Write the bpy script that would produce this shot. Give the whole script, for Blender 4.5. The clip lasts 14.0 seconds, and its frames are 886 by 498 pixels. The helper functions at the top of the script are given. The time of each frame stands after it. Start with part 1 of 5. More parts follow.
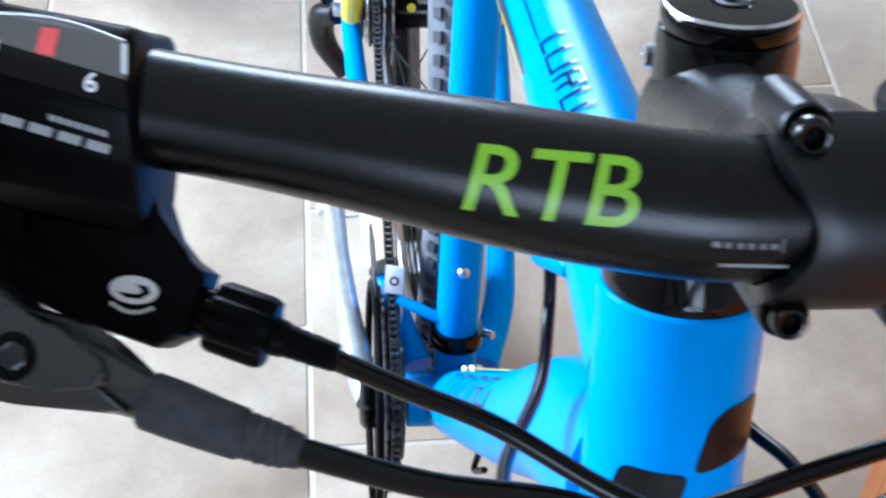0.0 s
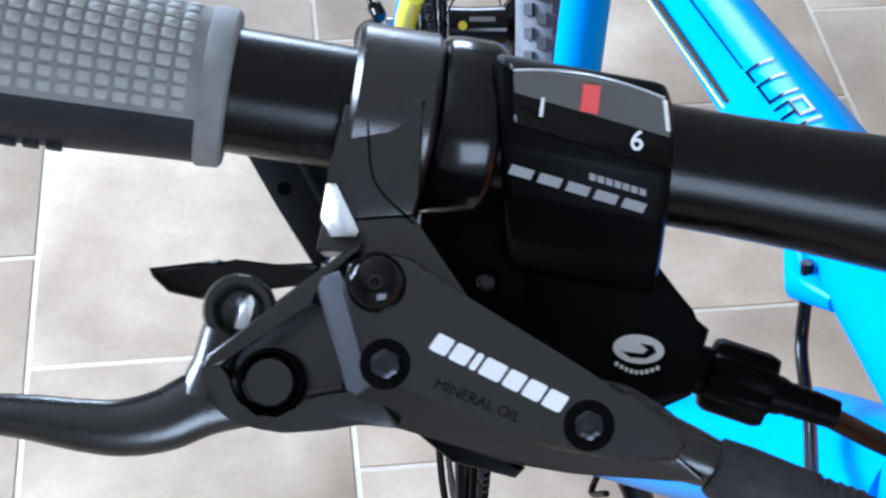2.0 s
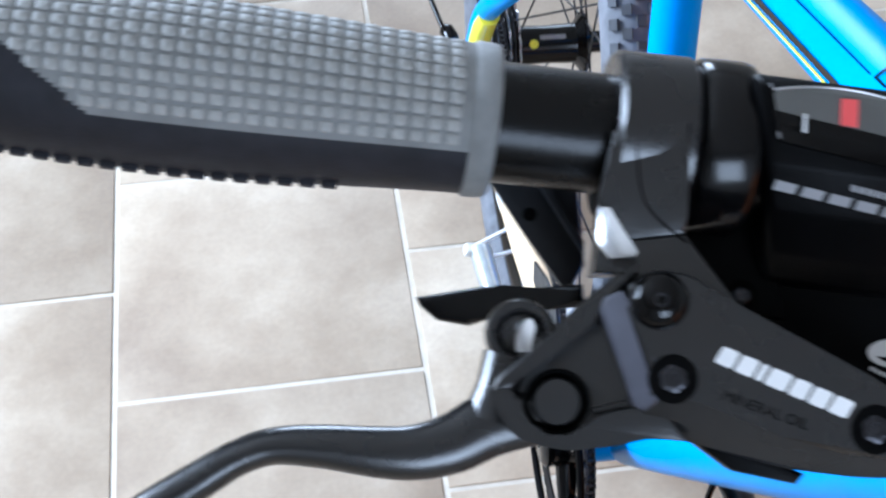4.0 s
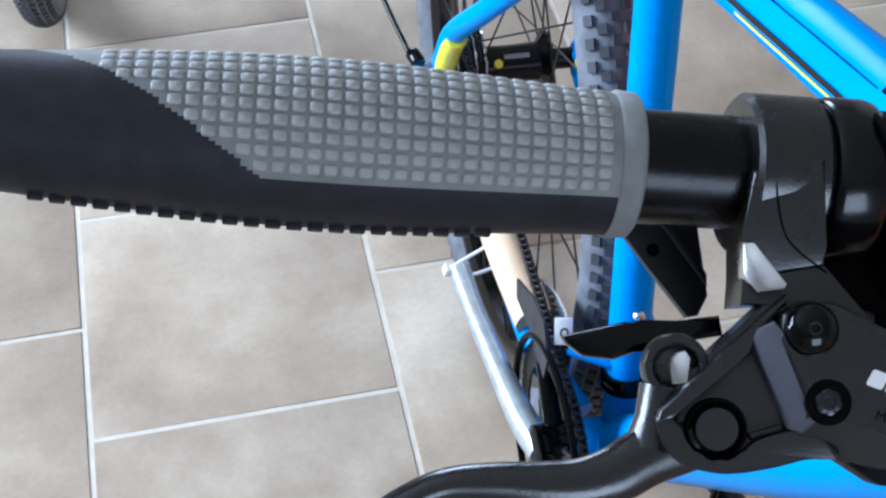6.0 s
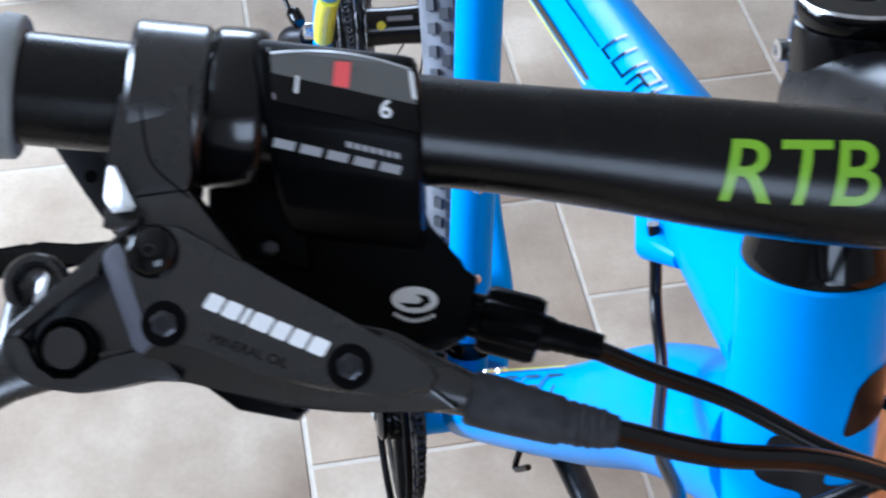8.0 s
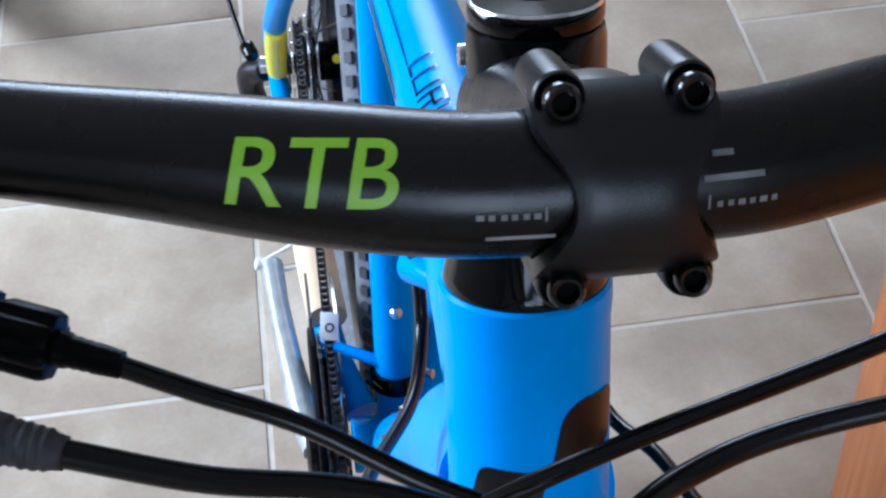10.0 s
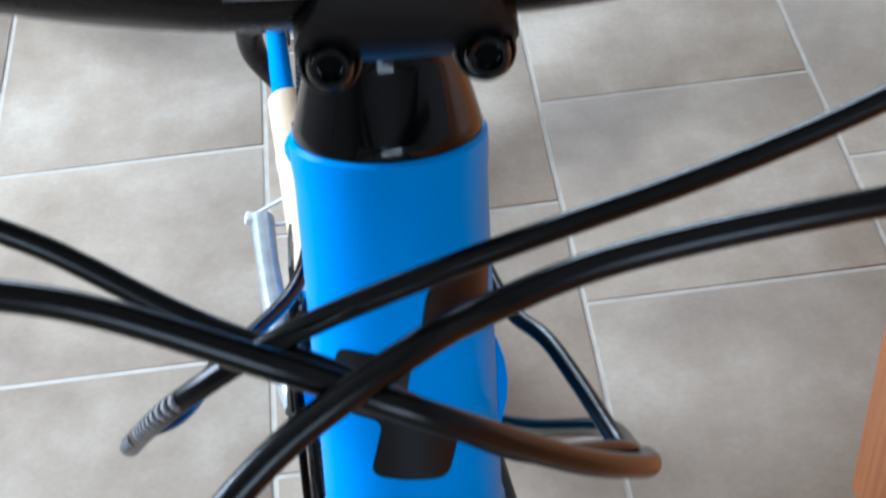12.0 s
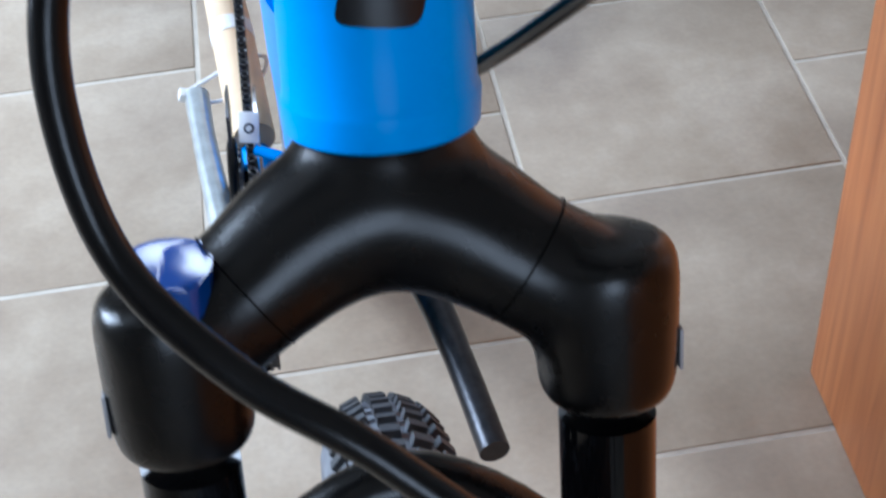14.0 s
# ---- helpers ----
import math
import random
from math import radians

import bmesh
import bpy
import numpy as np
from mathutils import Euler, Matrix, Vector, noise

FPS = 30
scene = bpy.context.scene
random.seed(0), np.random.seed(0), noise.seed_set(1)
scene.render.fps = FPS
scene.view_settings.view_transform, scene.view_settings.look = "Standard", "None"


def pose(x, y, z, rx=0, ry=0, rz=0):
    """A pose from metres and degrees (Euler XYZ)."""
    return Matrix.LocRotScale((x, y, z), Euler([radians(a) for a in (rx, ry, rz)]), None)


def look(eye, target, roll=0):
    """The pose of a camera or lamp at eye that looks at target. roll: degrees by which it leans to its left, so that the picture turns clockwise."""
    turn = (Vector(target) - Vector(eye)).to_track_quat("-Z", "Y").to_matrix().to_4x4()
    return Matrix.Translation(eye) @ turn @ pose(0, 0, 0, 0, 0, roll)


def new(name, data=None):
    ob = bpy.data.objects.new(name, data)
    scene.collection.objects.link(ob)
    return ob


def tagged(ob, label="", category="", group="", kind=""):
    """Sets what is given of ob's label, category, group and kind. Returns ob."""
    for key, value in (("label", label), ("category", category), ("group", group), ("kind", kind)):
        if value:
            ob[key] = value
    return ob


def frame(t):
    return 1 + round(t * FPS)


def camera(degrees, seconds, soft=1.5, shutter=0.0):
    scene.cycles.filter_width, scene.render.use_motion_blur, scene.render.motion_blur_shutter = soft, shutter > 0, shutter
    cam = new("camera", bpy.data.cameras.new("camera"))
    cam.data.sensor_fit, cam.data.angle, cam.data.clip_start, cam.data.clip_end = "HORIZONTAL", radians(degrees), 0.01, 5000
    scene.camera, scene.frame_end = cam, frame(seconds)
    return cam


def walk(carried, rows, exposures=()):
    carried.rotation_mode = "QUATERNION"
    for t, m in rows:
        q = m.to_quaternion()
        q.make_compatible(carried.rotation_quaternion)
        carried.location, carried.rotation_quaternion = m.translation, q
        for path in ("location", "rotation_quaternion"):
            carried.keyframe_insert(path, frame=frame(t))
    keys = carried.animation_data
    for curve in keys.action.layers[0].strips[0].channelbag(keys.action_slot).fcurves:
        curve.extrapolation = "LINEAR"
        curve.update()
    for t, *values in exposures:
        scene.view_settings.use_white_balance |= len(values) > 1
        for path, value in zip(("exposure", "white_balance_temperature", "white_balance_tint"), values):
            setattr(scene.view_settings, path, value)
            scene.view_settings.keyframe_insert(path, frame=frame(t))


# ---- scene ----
cam = camera(32.9, 14.0, 2.4, 0.5)
PATH = [
    (0, (-0.077, -0.203, 1.236), (0.036, 1.133, -0.247), 0.8),
    (0.5, (-0.115, -0.203, 1.239), (0.008, 1.144, -0.234), 1.1),
    (1, (-0.15, -0.196, 1.239), (0.009, 1.144, -0.237), 2.1),
    (1.5, (-0.174, -0.19, 1.235), (0.0, 1.143, -0.246), 1.8),
    (2, (-0.192, -0.18, 1.235), (0.02, 1.154, -0.239), 3.1),
    (2.5, (-0.201, -0.18, 1.239), (0.029, 1.168, -0.221), 1.6),
    (3, (-0.204, -0.182, 1.241), (0.002, 1.17, -0.218), 0.1),
    (3.5, (-0.208, -0.184, 1.246), (-0.069, 1.163, -0.226), -2.3),
    (4, (-0.238, -0.18, 1.242), (-0.066, 1.178, -0.216), -1.0),
    (4.2, (-0.255, -0.174, 1.235), (-0.041, 1.197, -0.206), 0.9),
    (6.3, (-0.284, -0.178, 1.259), (-0.004, 1.172, -0.187), -0.6),
    (6.5, (-0.267, -0.178, 1.251), (0.009, 1.173, -0.197), 0.1),
    (7, (-0.234, -0.191, 1.256), (0.051, 1.142, -0.208), 0.5),
    (7.5, (-0.192, -0.2, 1.253), (0.069, 1.127, -0.22), -0.5),
    (8, (-0.155, -0.212, 1.252), (0.086, 1.121, -0.219), 0.2),
    (8.5, (-0.123, -0.223, 1.256), (0.093, 1.118, -0.212), -1.3),
    (9, (-0.083, -0.229, 1.251), (0.094, 1.119, -0.216), -2.3),
    (9.2, (-0.07, -0.231, 1.25), (0.102, 1.117, -0.216), -2.6),
    (11.3, (0.015, -0.195, 1.174), (0.053, 1.279, -0.179), -4.4),
    (11.5, (0.022, -0.196, 1.171), (0.05, 1.248, -0.212), -4.6),
    (12, (0.020, -0.215, 1.1555), (0.065, 1.193, -0.267), -5.7),
    (12.5, (0.016, -0.218, 1.122), (0.055, 1.181, -0.307), -5.8),
    (13, (0.017, -0.249, 1.11), (0.04, 1.161, -0.308), -8.3),
    (13.5, (0.002, -0.266, 1.077), (0.086, 1.164, -0.318), -7.2),
    (14, (-0.004, -0.266, 1.038), (0.133, 1.154, -0.364), -4.6),
]
walk(cam, [(t, look(eye, target, roll)) for t, eye, target, roll in PATH], [(0.0, 0.52, 5330, 11), (3.0, 0.39, 5380, 13), (4.2, 0.34, 5380, 12), (6.3, -0.01, 5380, 12), (7.0, 0.04, 5380, 12), (8.5, 0.29, 5420, 14), (9.2, 0.14, 5420, 14), (11.3, -0.21, 5350, 9), (12.0, -0.01, 5380, 10), (14.0, -0.01, 5420, 11)])

# ---- world and light ----
world = bpy.data.worlds.new("daylight")
scene.world = world
world.use_nodes = True
wt = world.node_tree
sky = wt.nodes.new("ShaderNodeTexSky")
sky.sky_type, sky.sun_disc = "NISHITA", False
sky.sun_elevation, sky.sun_rotation = radians(42), radians(-60)
wt.links.new(sky.outputs[0], wt.nodes["Background"].inputs[0])
wt.nodes["Background"].inputs[1].default_value = 0.12


def lamp(name, kind, m, energy, color=(1, 1, 1), size=(1, 1)):
    data = bpy.data.lights.new(name, kind)
    data.energy, data.color = energy, color
    if kind == "AREA":
        data.shape, data.size, data.size_y = "RECTANGLE", size[0], size[1]
    ob = new(name, data)
    ob.matrix_world = m
    return ob


sun = lamp("sun", "SUN", look((-6, -4, 8), (0, 0, 0)), 1.2, (1, 0.95, 0.88))
sun.data.angle = radians(12)
lamp("window_light_west", "AREA", look((-2.35, 1.2, 1.6), (0, 0.1, 0.8)), 172, (0.84, 0.93, 1.0), (1.3, 1.2))
lamp("window_light_south", "AREA", look((0.1, -2.75, 1.6), (0.3, 0.6, 0.4)), 36, (0.86, 0.94, 1.0), (1.2, 1.2))
# Added fill from the unseen north side, brightening the floor and upper edges
lamp("north_fill_light", "AREA", look((0.1, 4.36, 1.65), (0.1, 0.6, 0.3)), 80, (0.86, 0.94, 1.0), (1.4, 1.3))

# ---- materials ----


def ramp(nt, fac, stops):
    node = nt.nodes.new("ShaderNodeValToRGB")
    els = node.color_ramp.elements
    while len(els) < len(stops):
        els.new(0.5)
    for e, (p, c) in zip(els, stops):
        e.position, e.color = p, (*c, 1)
    nt.links.new(fac, node.inputs[0])
    return node.outputs[0]


def mat(name, color, rough=0.5, metal=0.0, vary=0.25, scale=60.0, bump=0.0, bscale=400.0, coat=0.0, spec=0.5, random_shift=0.0):
    """A painted, plastic or metal surface: cloudy colour, uneven gloss and a fine grain."""
    m = bpy.data.materials.new(name)
    m.use_nodes = True
    nt = m.node_tree
    b = nt.nodes["Principled BSDF"]
    tc = nt.nodes.new("ShaderNodeTexCoord")
    n1 = nt.nodes.new("ShaderNodeTexNoise")
    n1.inputs["Scale"].default_value, n1.inputs["Detail"].default_value = scale, 6
    nt.links.new(tc.outputs["Object"], n1.inputs["Vector"])
    lo = tuple(c * (1 - vary) for c in color)
    hi = tuple(min(1, c * (1 + vary)) for c in color)
    col = ramp(nt, n1.outputs["Fac"], [(0.3, lo), (0.7, hi)])
    if random_shift:
        oi = nt.nodes.new("ShaderNodeObjectInfo")
        hsv = nt.nodes.new("ShaderNodeHueSaturation")
        mr = nt.nodes.new("ShaderNodeMapRange")
        mr.inputs["To Min"].default_value, mr.inputs["To Max"].default_value = 1 - random_shift, 1 + random_shift
        nt.links.new(oi.outputs["Random"], mr.inputs["Value"])
        nt.links.new(mr.outputs[0], hsv.inputs["Value"])
        nt.links.new(col, hsv.inputs["Color"])
        col = hsv.outputs[0]
    nt.links.new(col, b.inputs["Base Color"])
    n2 = nt.nodes.new("ShaderNodeTexNoise")
    n2.inputs["Scale"].default_value, n2.inputs["Detail"].default_value = scale * 0.4, 4
    nt.links.new(tc.outputs["Object"], n2.inputs["Vector"])
    mr2 = nt.nodes.new("ShaderNodeMapRange")
    mr2.inputs["To Min"].default_value, mr2.inputs["To Max"].default_value = rough * 0.8, min(1, rough * 1.25)
    nt.links.new(n2.outputs["Fac"], mr2.inputs["Value"])
    nt.links.new(mr2.outputs[0], b.inputs["Roughness"])
    b.inputs["Metallic"].default_value = metal
    b.inputs["Coat Weight"].default_value = coat
    b.inputs["Coat Roughness"].default_value = 0.08
    b.inputs["Specular IOR Level"].default_value = spec
    if bump:
        n3 = nt.nodes.new("ShaderNodeTexNoise")
        n3.inputs["Scale"].default_value, n3.inputs["Detail"].default_value = bscale, 3
        nt.links.new(tc.outputs["Object"], n3.inputs["Vector"])
        bp = nt.nodes.new("ShaderNodeBump")
        bp.inputs["Strength"].default_value, bp.inputs["Distance"].default_value = bump, 0.0004
        nt.links.new(n3.outputs["Fac"], bp.inputs["Height"])
        nt.links.new(bp.outputs[0], b.inputs["Normal"])
    return m


BLUE = mat("blue_gloss_paint", (0.0, 0.25, 0.74), 0.33, 0.0, 0.04, 25, 0.02, 900, coat=0.0, spec=0.12)
YELLOW = mat("yellow_paint", (0.70, 0.68, 0.03), 0.35, vary=0.06, coat=0.3)
BAR_BLACK = mat("satin_black_anodised", (0.0010, 0.0009, 0.0009), 0.26, 0.0, 0.3, 220, 0.12, 1600, spec=0.26)
PLASTIC = mat("black_moulded_plastic", (0.0012, 0.0012, 0.0014), 0.36, 0.0, 0.25, 180, 0.18, 1500, spec=0.05)
LEVER_BLACK = mat("black_painted_alloy", (0.0036, 0.0036, 0.0042), 0.27, 0.0, 0.25, 150, 0.12, 1300, spec=0.75)
CLAMP_BLACK = mat("polished_black_plastic", (0.0012, 0.0012, 0.0015), 0.17, 0.0, 0.2, 60, 0.05, 900, spec=0.32)
FACE_BLACK = mat("satin_black_paint", (0.0022, 0.0022, 0.0030), 0.34, 0.0, 0.25, 180, 0.12, 1500, spec=0.30)
THUMB = mat("dark_grey_nylon", (0.010, 0.011, 0.013), 0.42, 0.0, 0.25, 150, 0.2, 1300, spec=0.3)
GLOSS_BLACK = mat("gloss_black", (0.0008, 0.0008, 0.001), 0.09, 0.0, 0.2, 60, spec=0.26)
# Paints shade into wells, sockets, holes and grooves; also black print and seams
DEEP_BLACK = mat("shade_and_trim_black", (0.001, 0.001, 0.001), 0.7, spec=0.05)
RUBBER = mat("black_rubber", (0.026, 0.026, 0.029), 0.6, 0.0, 0.3, 300, 0.3, 1800, spec=0.25)
HOSE = mat("cable_housing", (0.0012, 0.0012, 0.0015), 0.24, 0.0, 0.2, 200, 0.08, 1200, spec=0.24)
GRIP_GREY = mat("grey_grip_rubber", (0.185, 0.188, 0.184), 0.62, 0.0, 0.15, 200, 0.3, 1600)
PAD_GREY = mat("light_grey_grip_pad", (0.32, 0.32, 0.305), 0.6, 0.0, 0.12, 200, 0.25, 1600, random_shift=0.08)
GRIP_BLACK = mat("dark_grip_rubber", (0.015, 0.015, 0.019), 0.55, 0.0, 0.25, 200, 0.3, 1600, spec=0.25)
STEEL = mat("bright_steel", (0.62, 0.63, 0.65), 0.22, 1.0, 0.12, 200)
SILVER = mat("silver_alloy", (0.50, 0.51, 0.52), 0.35, 0.9, 0.15, 120)
SCREW = mat("burnished_screw_steel", (0.045, 0.045, 0.05), 0.3, 0.9, 0.3, 400)
DARK_STEEL = mat("dark_steel", (0.04, 0.04, 0.043), 0.35, 0.9, 0.25, 150)
CRANK_GREY = mat("grey_crank_alloy", (0.48, 0.52, 0.53), 0.30, 0.6, 0.15, 90, coat=0.3)
EDGE = mat("edge_sheen_grey", (0.07, 0.07, 0.085), 0.50, 0.0, 0.15, 150, spec=0.2)
GREEN = mat("lime_green_print", (0.20, 0.42, 0.012), 0.4, vary=0.08)
WHITE = mat("white_print", (0.80, 0.80, 0.80), 0.45, vary=0.05)
GREY_PRINT = mat("grey_print", (0.24, 0.24, 0.25), 0.45, vary=0.05)
DIM_PRINT = mat("dim_embossed", (0.001, 0.001, 0.001), 0.7, vary=0.1, spec=0.05)
RED = mat("red_marker", (0.80, 0.10, 0.10), 0.4, vary=0.05)
DISPLAY = mat("grey_display_face", (0.10, 0.10, 0.095), 0.30, vary=0.1, scale=40, coat=0.6, spec=0.3)
KNOB_BLUE = mat("blue_anodised_dial", (0.002, 0.036, 0.190), 0.2, 0.0, 0.1, 80, spec=0.4)
ZIP_WHITE = mat("white_nylon", (0.75, 0.75, 0.74), 0.45, vary=0.06)
CARD = mat("kraft_cardboard", (0.70, 0.52, 0.34), 0.8, vary=0.10, scale=30, bump=0.2)
TYRE = mat("tyre_rubber", (0.045, 0.047, 0.052), 0.75, vary=0.35, scale=60, bump=0.4, bscale=700)
TYRE_LIGHT = mat("grey_tyre_rubber", (0.13, 0.135, 0.15), 0.8, vary=0.3, scale=60, bump=0.3)
ORANGE = mat("orange_reflector", (0.8, 0.16, 0.02), 0.3)
GROUT = mat("light_grout", (0.50, 0.45, 0.375), 0.9, vary=0.10, scale=40, bump=0.4)
# Dull tone for the unseen walls and ceiling, chosen to limit bounced light
PLASTER = mat("beige_plaster", (0.40, 0.38, 0.35), 0.9, vary=0.04, scale=5, bump=0.1)


def tile_material():
    m = bpy.data.materials.new("taupe_stoneware")
    m.use_nodes = True
    nt = m.node_tree
    b = nt.nodes["Principled BSDF"]
    geo = nt.nodes.new("ShaderNodeNewGeometry")
    oi = nt.nodes.new("ShaderNodeObjectInfo")
    n1 = nt.nodes.new("ShaderNodeTexNoise")
    n1.noise_dimensions = "4D"
    n1.inputs["Scale"].default_value, n1.inputs["Detail"].default_value, n1.inputs["Roughness"].default_value = 6.0, 6, 0.58
    mul = nt.nodes.new("ShaderNodeMath")
    mul.operation = "MULTIPLY"
    mul.inputs[1].default_value = 30
    nt.links.new(oi.outputs["Random"], mul.inputs[0])
    nt.links.new(mul.outputs[0], n1.inputs["W"])
    nt.links.new(geo.outputs["Position"], n1.inputs["Vector"])
    base = ramp(nt, n1.outputs["Fac"], [(0.30, (0.222, 0.164, 0.113)), (0.45, (0.308, 0.240, 0.170)), (0.57, (0.376, 0.303, 0.221)), (0.70, (0.462, 0.386, 0.297))])
    n2 = nt.nodes.new("ShaderNodeTexNoise")
    n2.inputs["Scale"].default_value, n2.inputs["Detail"].default_value = 160, 5
    nt.links.new(geo.outputs["Position"], n2.inputs["Vector"])
    grain = ramp(nt, n2.outputs["Fac"], [(0.3, (0.94, 0.94, 0.945)), (0.7, (1.04, 1.035, 1.03))])
    mix = nt.nodes.new("ShaderNodeMix")
    mix.data_type, mix.blend_type = "RGBA", "MULTIPLY"
    mix.inputs["Factor"].default_value = 1.0
    nt.links.new(base, mix.inputs[6])
    nt.links.new(grain, mix.inputs[7])
    hsv = nt.nodes.new("ShaderNodeHueSaturation")
    mr = nt.nodes.new("ShaderNodeMapRange")
    mr.inputs["To Min"].default_value, mr.inputs["To Max"].default_value = 0.93, 1.07
    nt.links.new(oi.outputs["Random"], mr.inputs["Value"])
    nt.links.new(mr.outputs[0], hsv.inputs["Value"])
    nt.links.new(mix.outputs[2], hsv.inputs["Color"])
    nt.links.new(hsv.outputs[0], b.inputs["Base Color"])
    rr = nt.nodes.new("ShaderNodeMapRange")
    rr.inputs["To Min"].default_value, rr.inputs["To Max"].default_value = 0.55, 0.75
    nt.links.new(n1.outputs["Fac"], rr.inputs["Value"])
    nt.links.new(rr.outputs[0], b.inputs["Roughness"])
    bp = nt.nodes.new("ShaderNodeBump")
    bp.inputs["Strength"].default_value, bp.inputs["Distance"].default_value = 0.12, 0.002
    nt.links.new(n2.outputs["Fac"], bp.inputs["Height"])
    nt.links.new(bp.outputs[0], b.inputs["Normal"])
    return m


def wood_material():
    m = bpy.data.materials.new("orange_beech_veneer")
    m.use_nodes = True
    nt = m.node_tree
    b = nt.nodes["Principled BSDF"]
    geo = nt.nodes.new("ShaderNodeNewGeometry")
    mp = nt.nodes.new("ShaderNodeMapping")
    mp.inputs["Scale"].default_value = (18, 40, 2.2)
    nt.links.new(geo.outputs["Position"], mp.inputs["Vector"])
    n1 = nt.nodes.new("ShaderNodeTexNoise")
    n1.inputs["Scale"].default_value, n1.inputs["Detail"].default_value, n1.inputs["Distortion"].default_value = 2.0, 8, 0.6
    nt.links.new(mp.outputs[0], n1.inputs["Vector"])
    col = ramp(nt, n1.outputs["Fac"], [(0.25, (0.42, 0.125, 0.035)), (0.5, (0.56, 0.185, 0.055)), (0.75, (0.66, 0.25, 0.085))])
    nt.links.new(col, b.inputs["Base Color"])
    b.inputs["Roughness"].default_value = 0.38
    bp = nt.nodes.new("ShaderNodeBump")
    bp.inputs["Strength"].default_value, bp.inputs["Distance"].default_value = 0.15, 0.001
    nt.links.new(n1.outputs["Fac"], bp.inputs["Height"])
    nt.links.new(bp.outputs[0], b.inputs["Normal"])
    return m


TILE, WOOD = tile_material(), wood_material()
GLASS = bpy.data.materials.new("clear_lens")
GLASS.use_nodes = True
gb = GLASS.node_tree.nodes["Principled BSDF"]
gb.inputs["Transmission Weight"].default_value, gb.inputs["Roughness"].default_value, gb.inputs["IOR"].default_value = 1.0, 0.03, 1.45

# ---- shape helpers ----


def part(name, bm, material, parent=None, label="", smooth=40):
    while parent and parent.parent and parent.parent.parent:
        parent = parent.parent
    me = bpy.data.meshes.new(name)
    bm.normal_update()
    bm.to_mesh(me)
    bm.free()
    for mt in (material if isinstance(material, (list, tuple)) else (material,)):
        me.materials.append(mt)
    for p in me.polygons:
        p.use_smooth = smooth > 0
    if smooth > 0:
        me.set_sharp_from_angle(angle=radians(smooth))
    ob = new(name, me)
    if parent:
        ob.parent = parent
    return tagged(ob, label)


def thing(name, label, category, m=Matrix(), group="", kind=""):
    ob = new(name)
    ob.matrix_world = m
    return tagged(ob, label, category, group, kind)


def spline(pts, n=6):
    """A smooth line through the points."""
    P = [Vector(p) for p in pts]
    P = [2 * P[0] - P[1]] + P + [2 * P[-1] - P[-2]]
    out = []
    for i in range(1, len(P) - 2):
        p0, p1, p2, p3 = P[i - 1:i + 3]
        for k in range(n):
            t = k / n
            out.append(0.5 * ((2 * p1) + (p2 - p0) * t + (2 * p0 - 5 * p1 + 4 * p2 - p3) * t * t + (3 * p1 - p0 - 3 * p2 + p3) * t ** 3))
    return out + [P[-2]]


def loft(bm, rings, caps=True, closed=False):
    vs = [[bm.verts.new(p) for p in r] for r in rings]
    k = len(vs[0])
    pairs = list(zip(vs, vs[1:])) + ([(vs[-1], vs[0])] if closed else [])
    for a, b in pairs:
        for i in range(k):
            bm.faces.new((a[i], a[(i + 1) % k], b[(i + 1) % k], b[i]))
    if caps and not closed:
        bm.faces.new(vs[0][::-1])
        bm.faces.new(vs[-1])
    return bm


def sweep(pts, radii, seg=20, bm=None, flat=None, caps=True, up=(0.0, 0.0, 1.0)):
    """A tube along the points. radii: one, or one for each point, or pairs (across, along up)."""
    P = [Vector(p) for p in pts]
    n = len(P)
    R = radii if isinstance(radii, (list, tuple)) else [radii] * n
    if len(R) != n:
        R = [R[min(len(R) - 1, int(i * (len(R) - 1) / (n - 1)))] * (1 - (i * (len(R) - 1) / (n - 1)) % 1) + R[min(len(R) - 1, int(i * (len(R) - 1) / (n - 1)) + 1)] * ((i * (len(R) - 1) / (n - 1)) % 1) for i in range(n)]
    rings = []
    T0 = (P[1] - P[0]).normalized()
    u = Vector(up) - T0 * Vector(up).dot(T0)
    if u.length < 1e-3:
        u = Vector((1, 0, 0)) - T0 * T0.x
    u.normalize()
    for i, p in enumerate(P):
        T = (P[min(n - 1, i + 1)] - P[max(0, i - 1)]).normalized()
        u = (u - T * u.dot(T)).normalized()
        s = T.cross(u)
        ra, rb = R[i] if isinstance(R[i], (list, tuple)) else (R[i], R[i])
        rings.append([p + s * (ra * math.cos(2 * math.pi * k / seg)) + u * (rb * math.sin(2 * math.pi * k / seg)) for k in range(seg)])
    return loft(bm or bmesh.new(), rings, caps)


def frame_of(p, d, up=(0, 0, 1)):
    d = Vector(d).normalized()
    u = Vector(up) - d * Vector(up).dot(d)
    if u.length < 1e-3:
        u = Vector((0, 1, 0)) - d * d.y
    u.normalize()
    s = u.cross(d)
    return Matrix.Translation(p) @ Matrix((s, u, d)).transposed().to_4x4()


def revolve(profile, m=Matrix(), seg=28, bm=None, caps=True, lobes=0, depth=0.0):
    """profile: (radius, height) along the z of m."""
    rings = []
    for r, h in profile:
        ring = []
        for k in range(seg):
            a = 2 * math.pi * k / seg
            q = r * (1 - (depth * max(0.0, math.cos(lobes * a)) if lobes else 0.0))
            ring.append(m @ Vector((q * math.cos(a), q * math.sin(a), h)))
        rings.append(ring)
    return loft(bm or bmesh.new(), rings, caps)


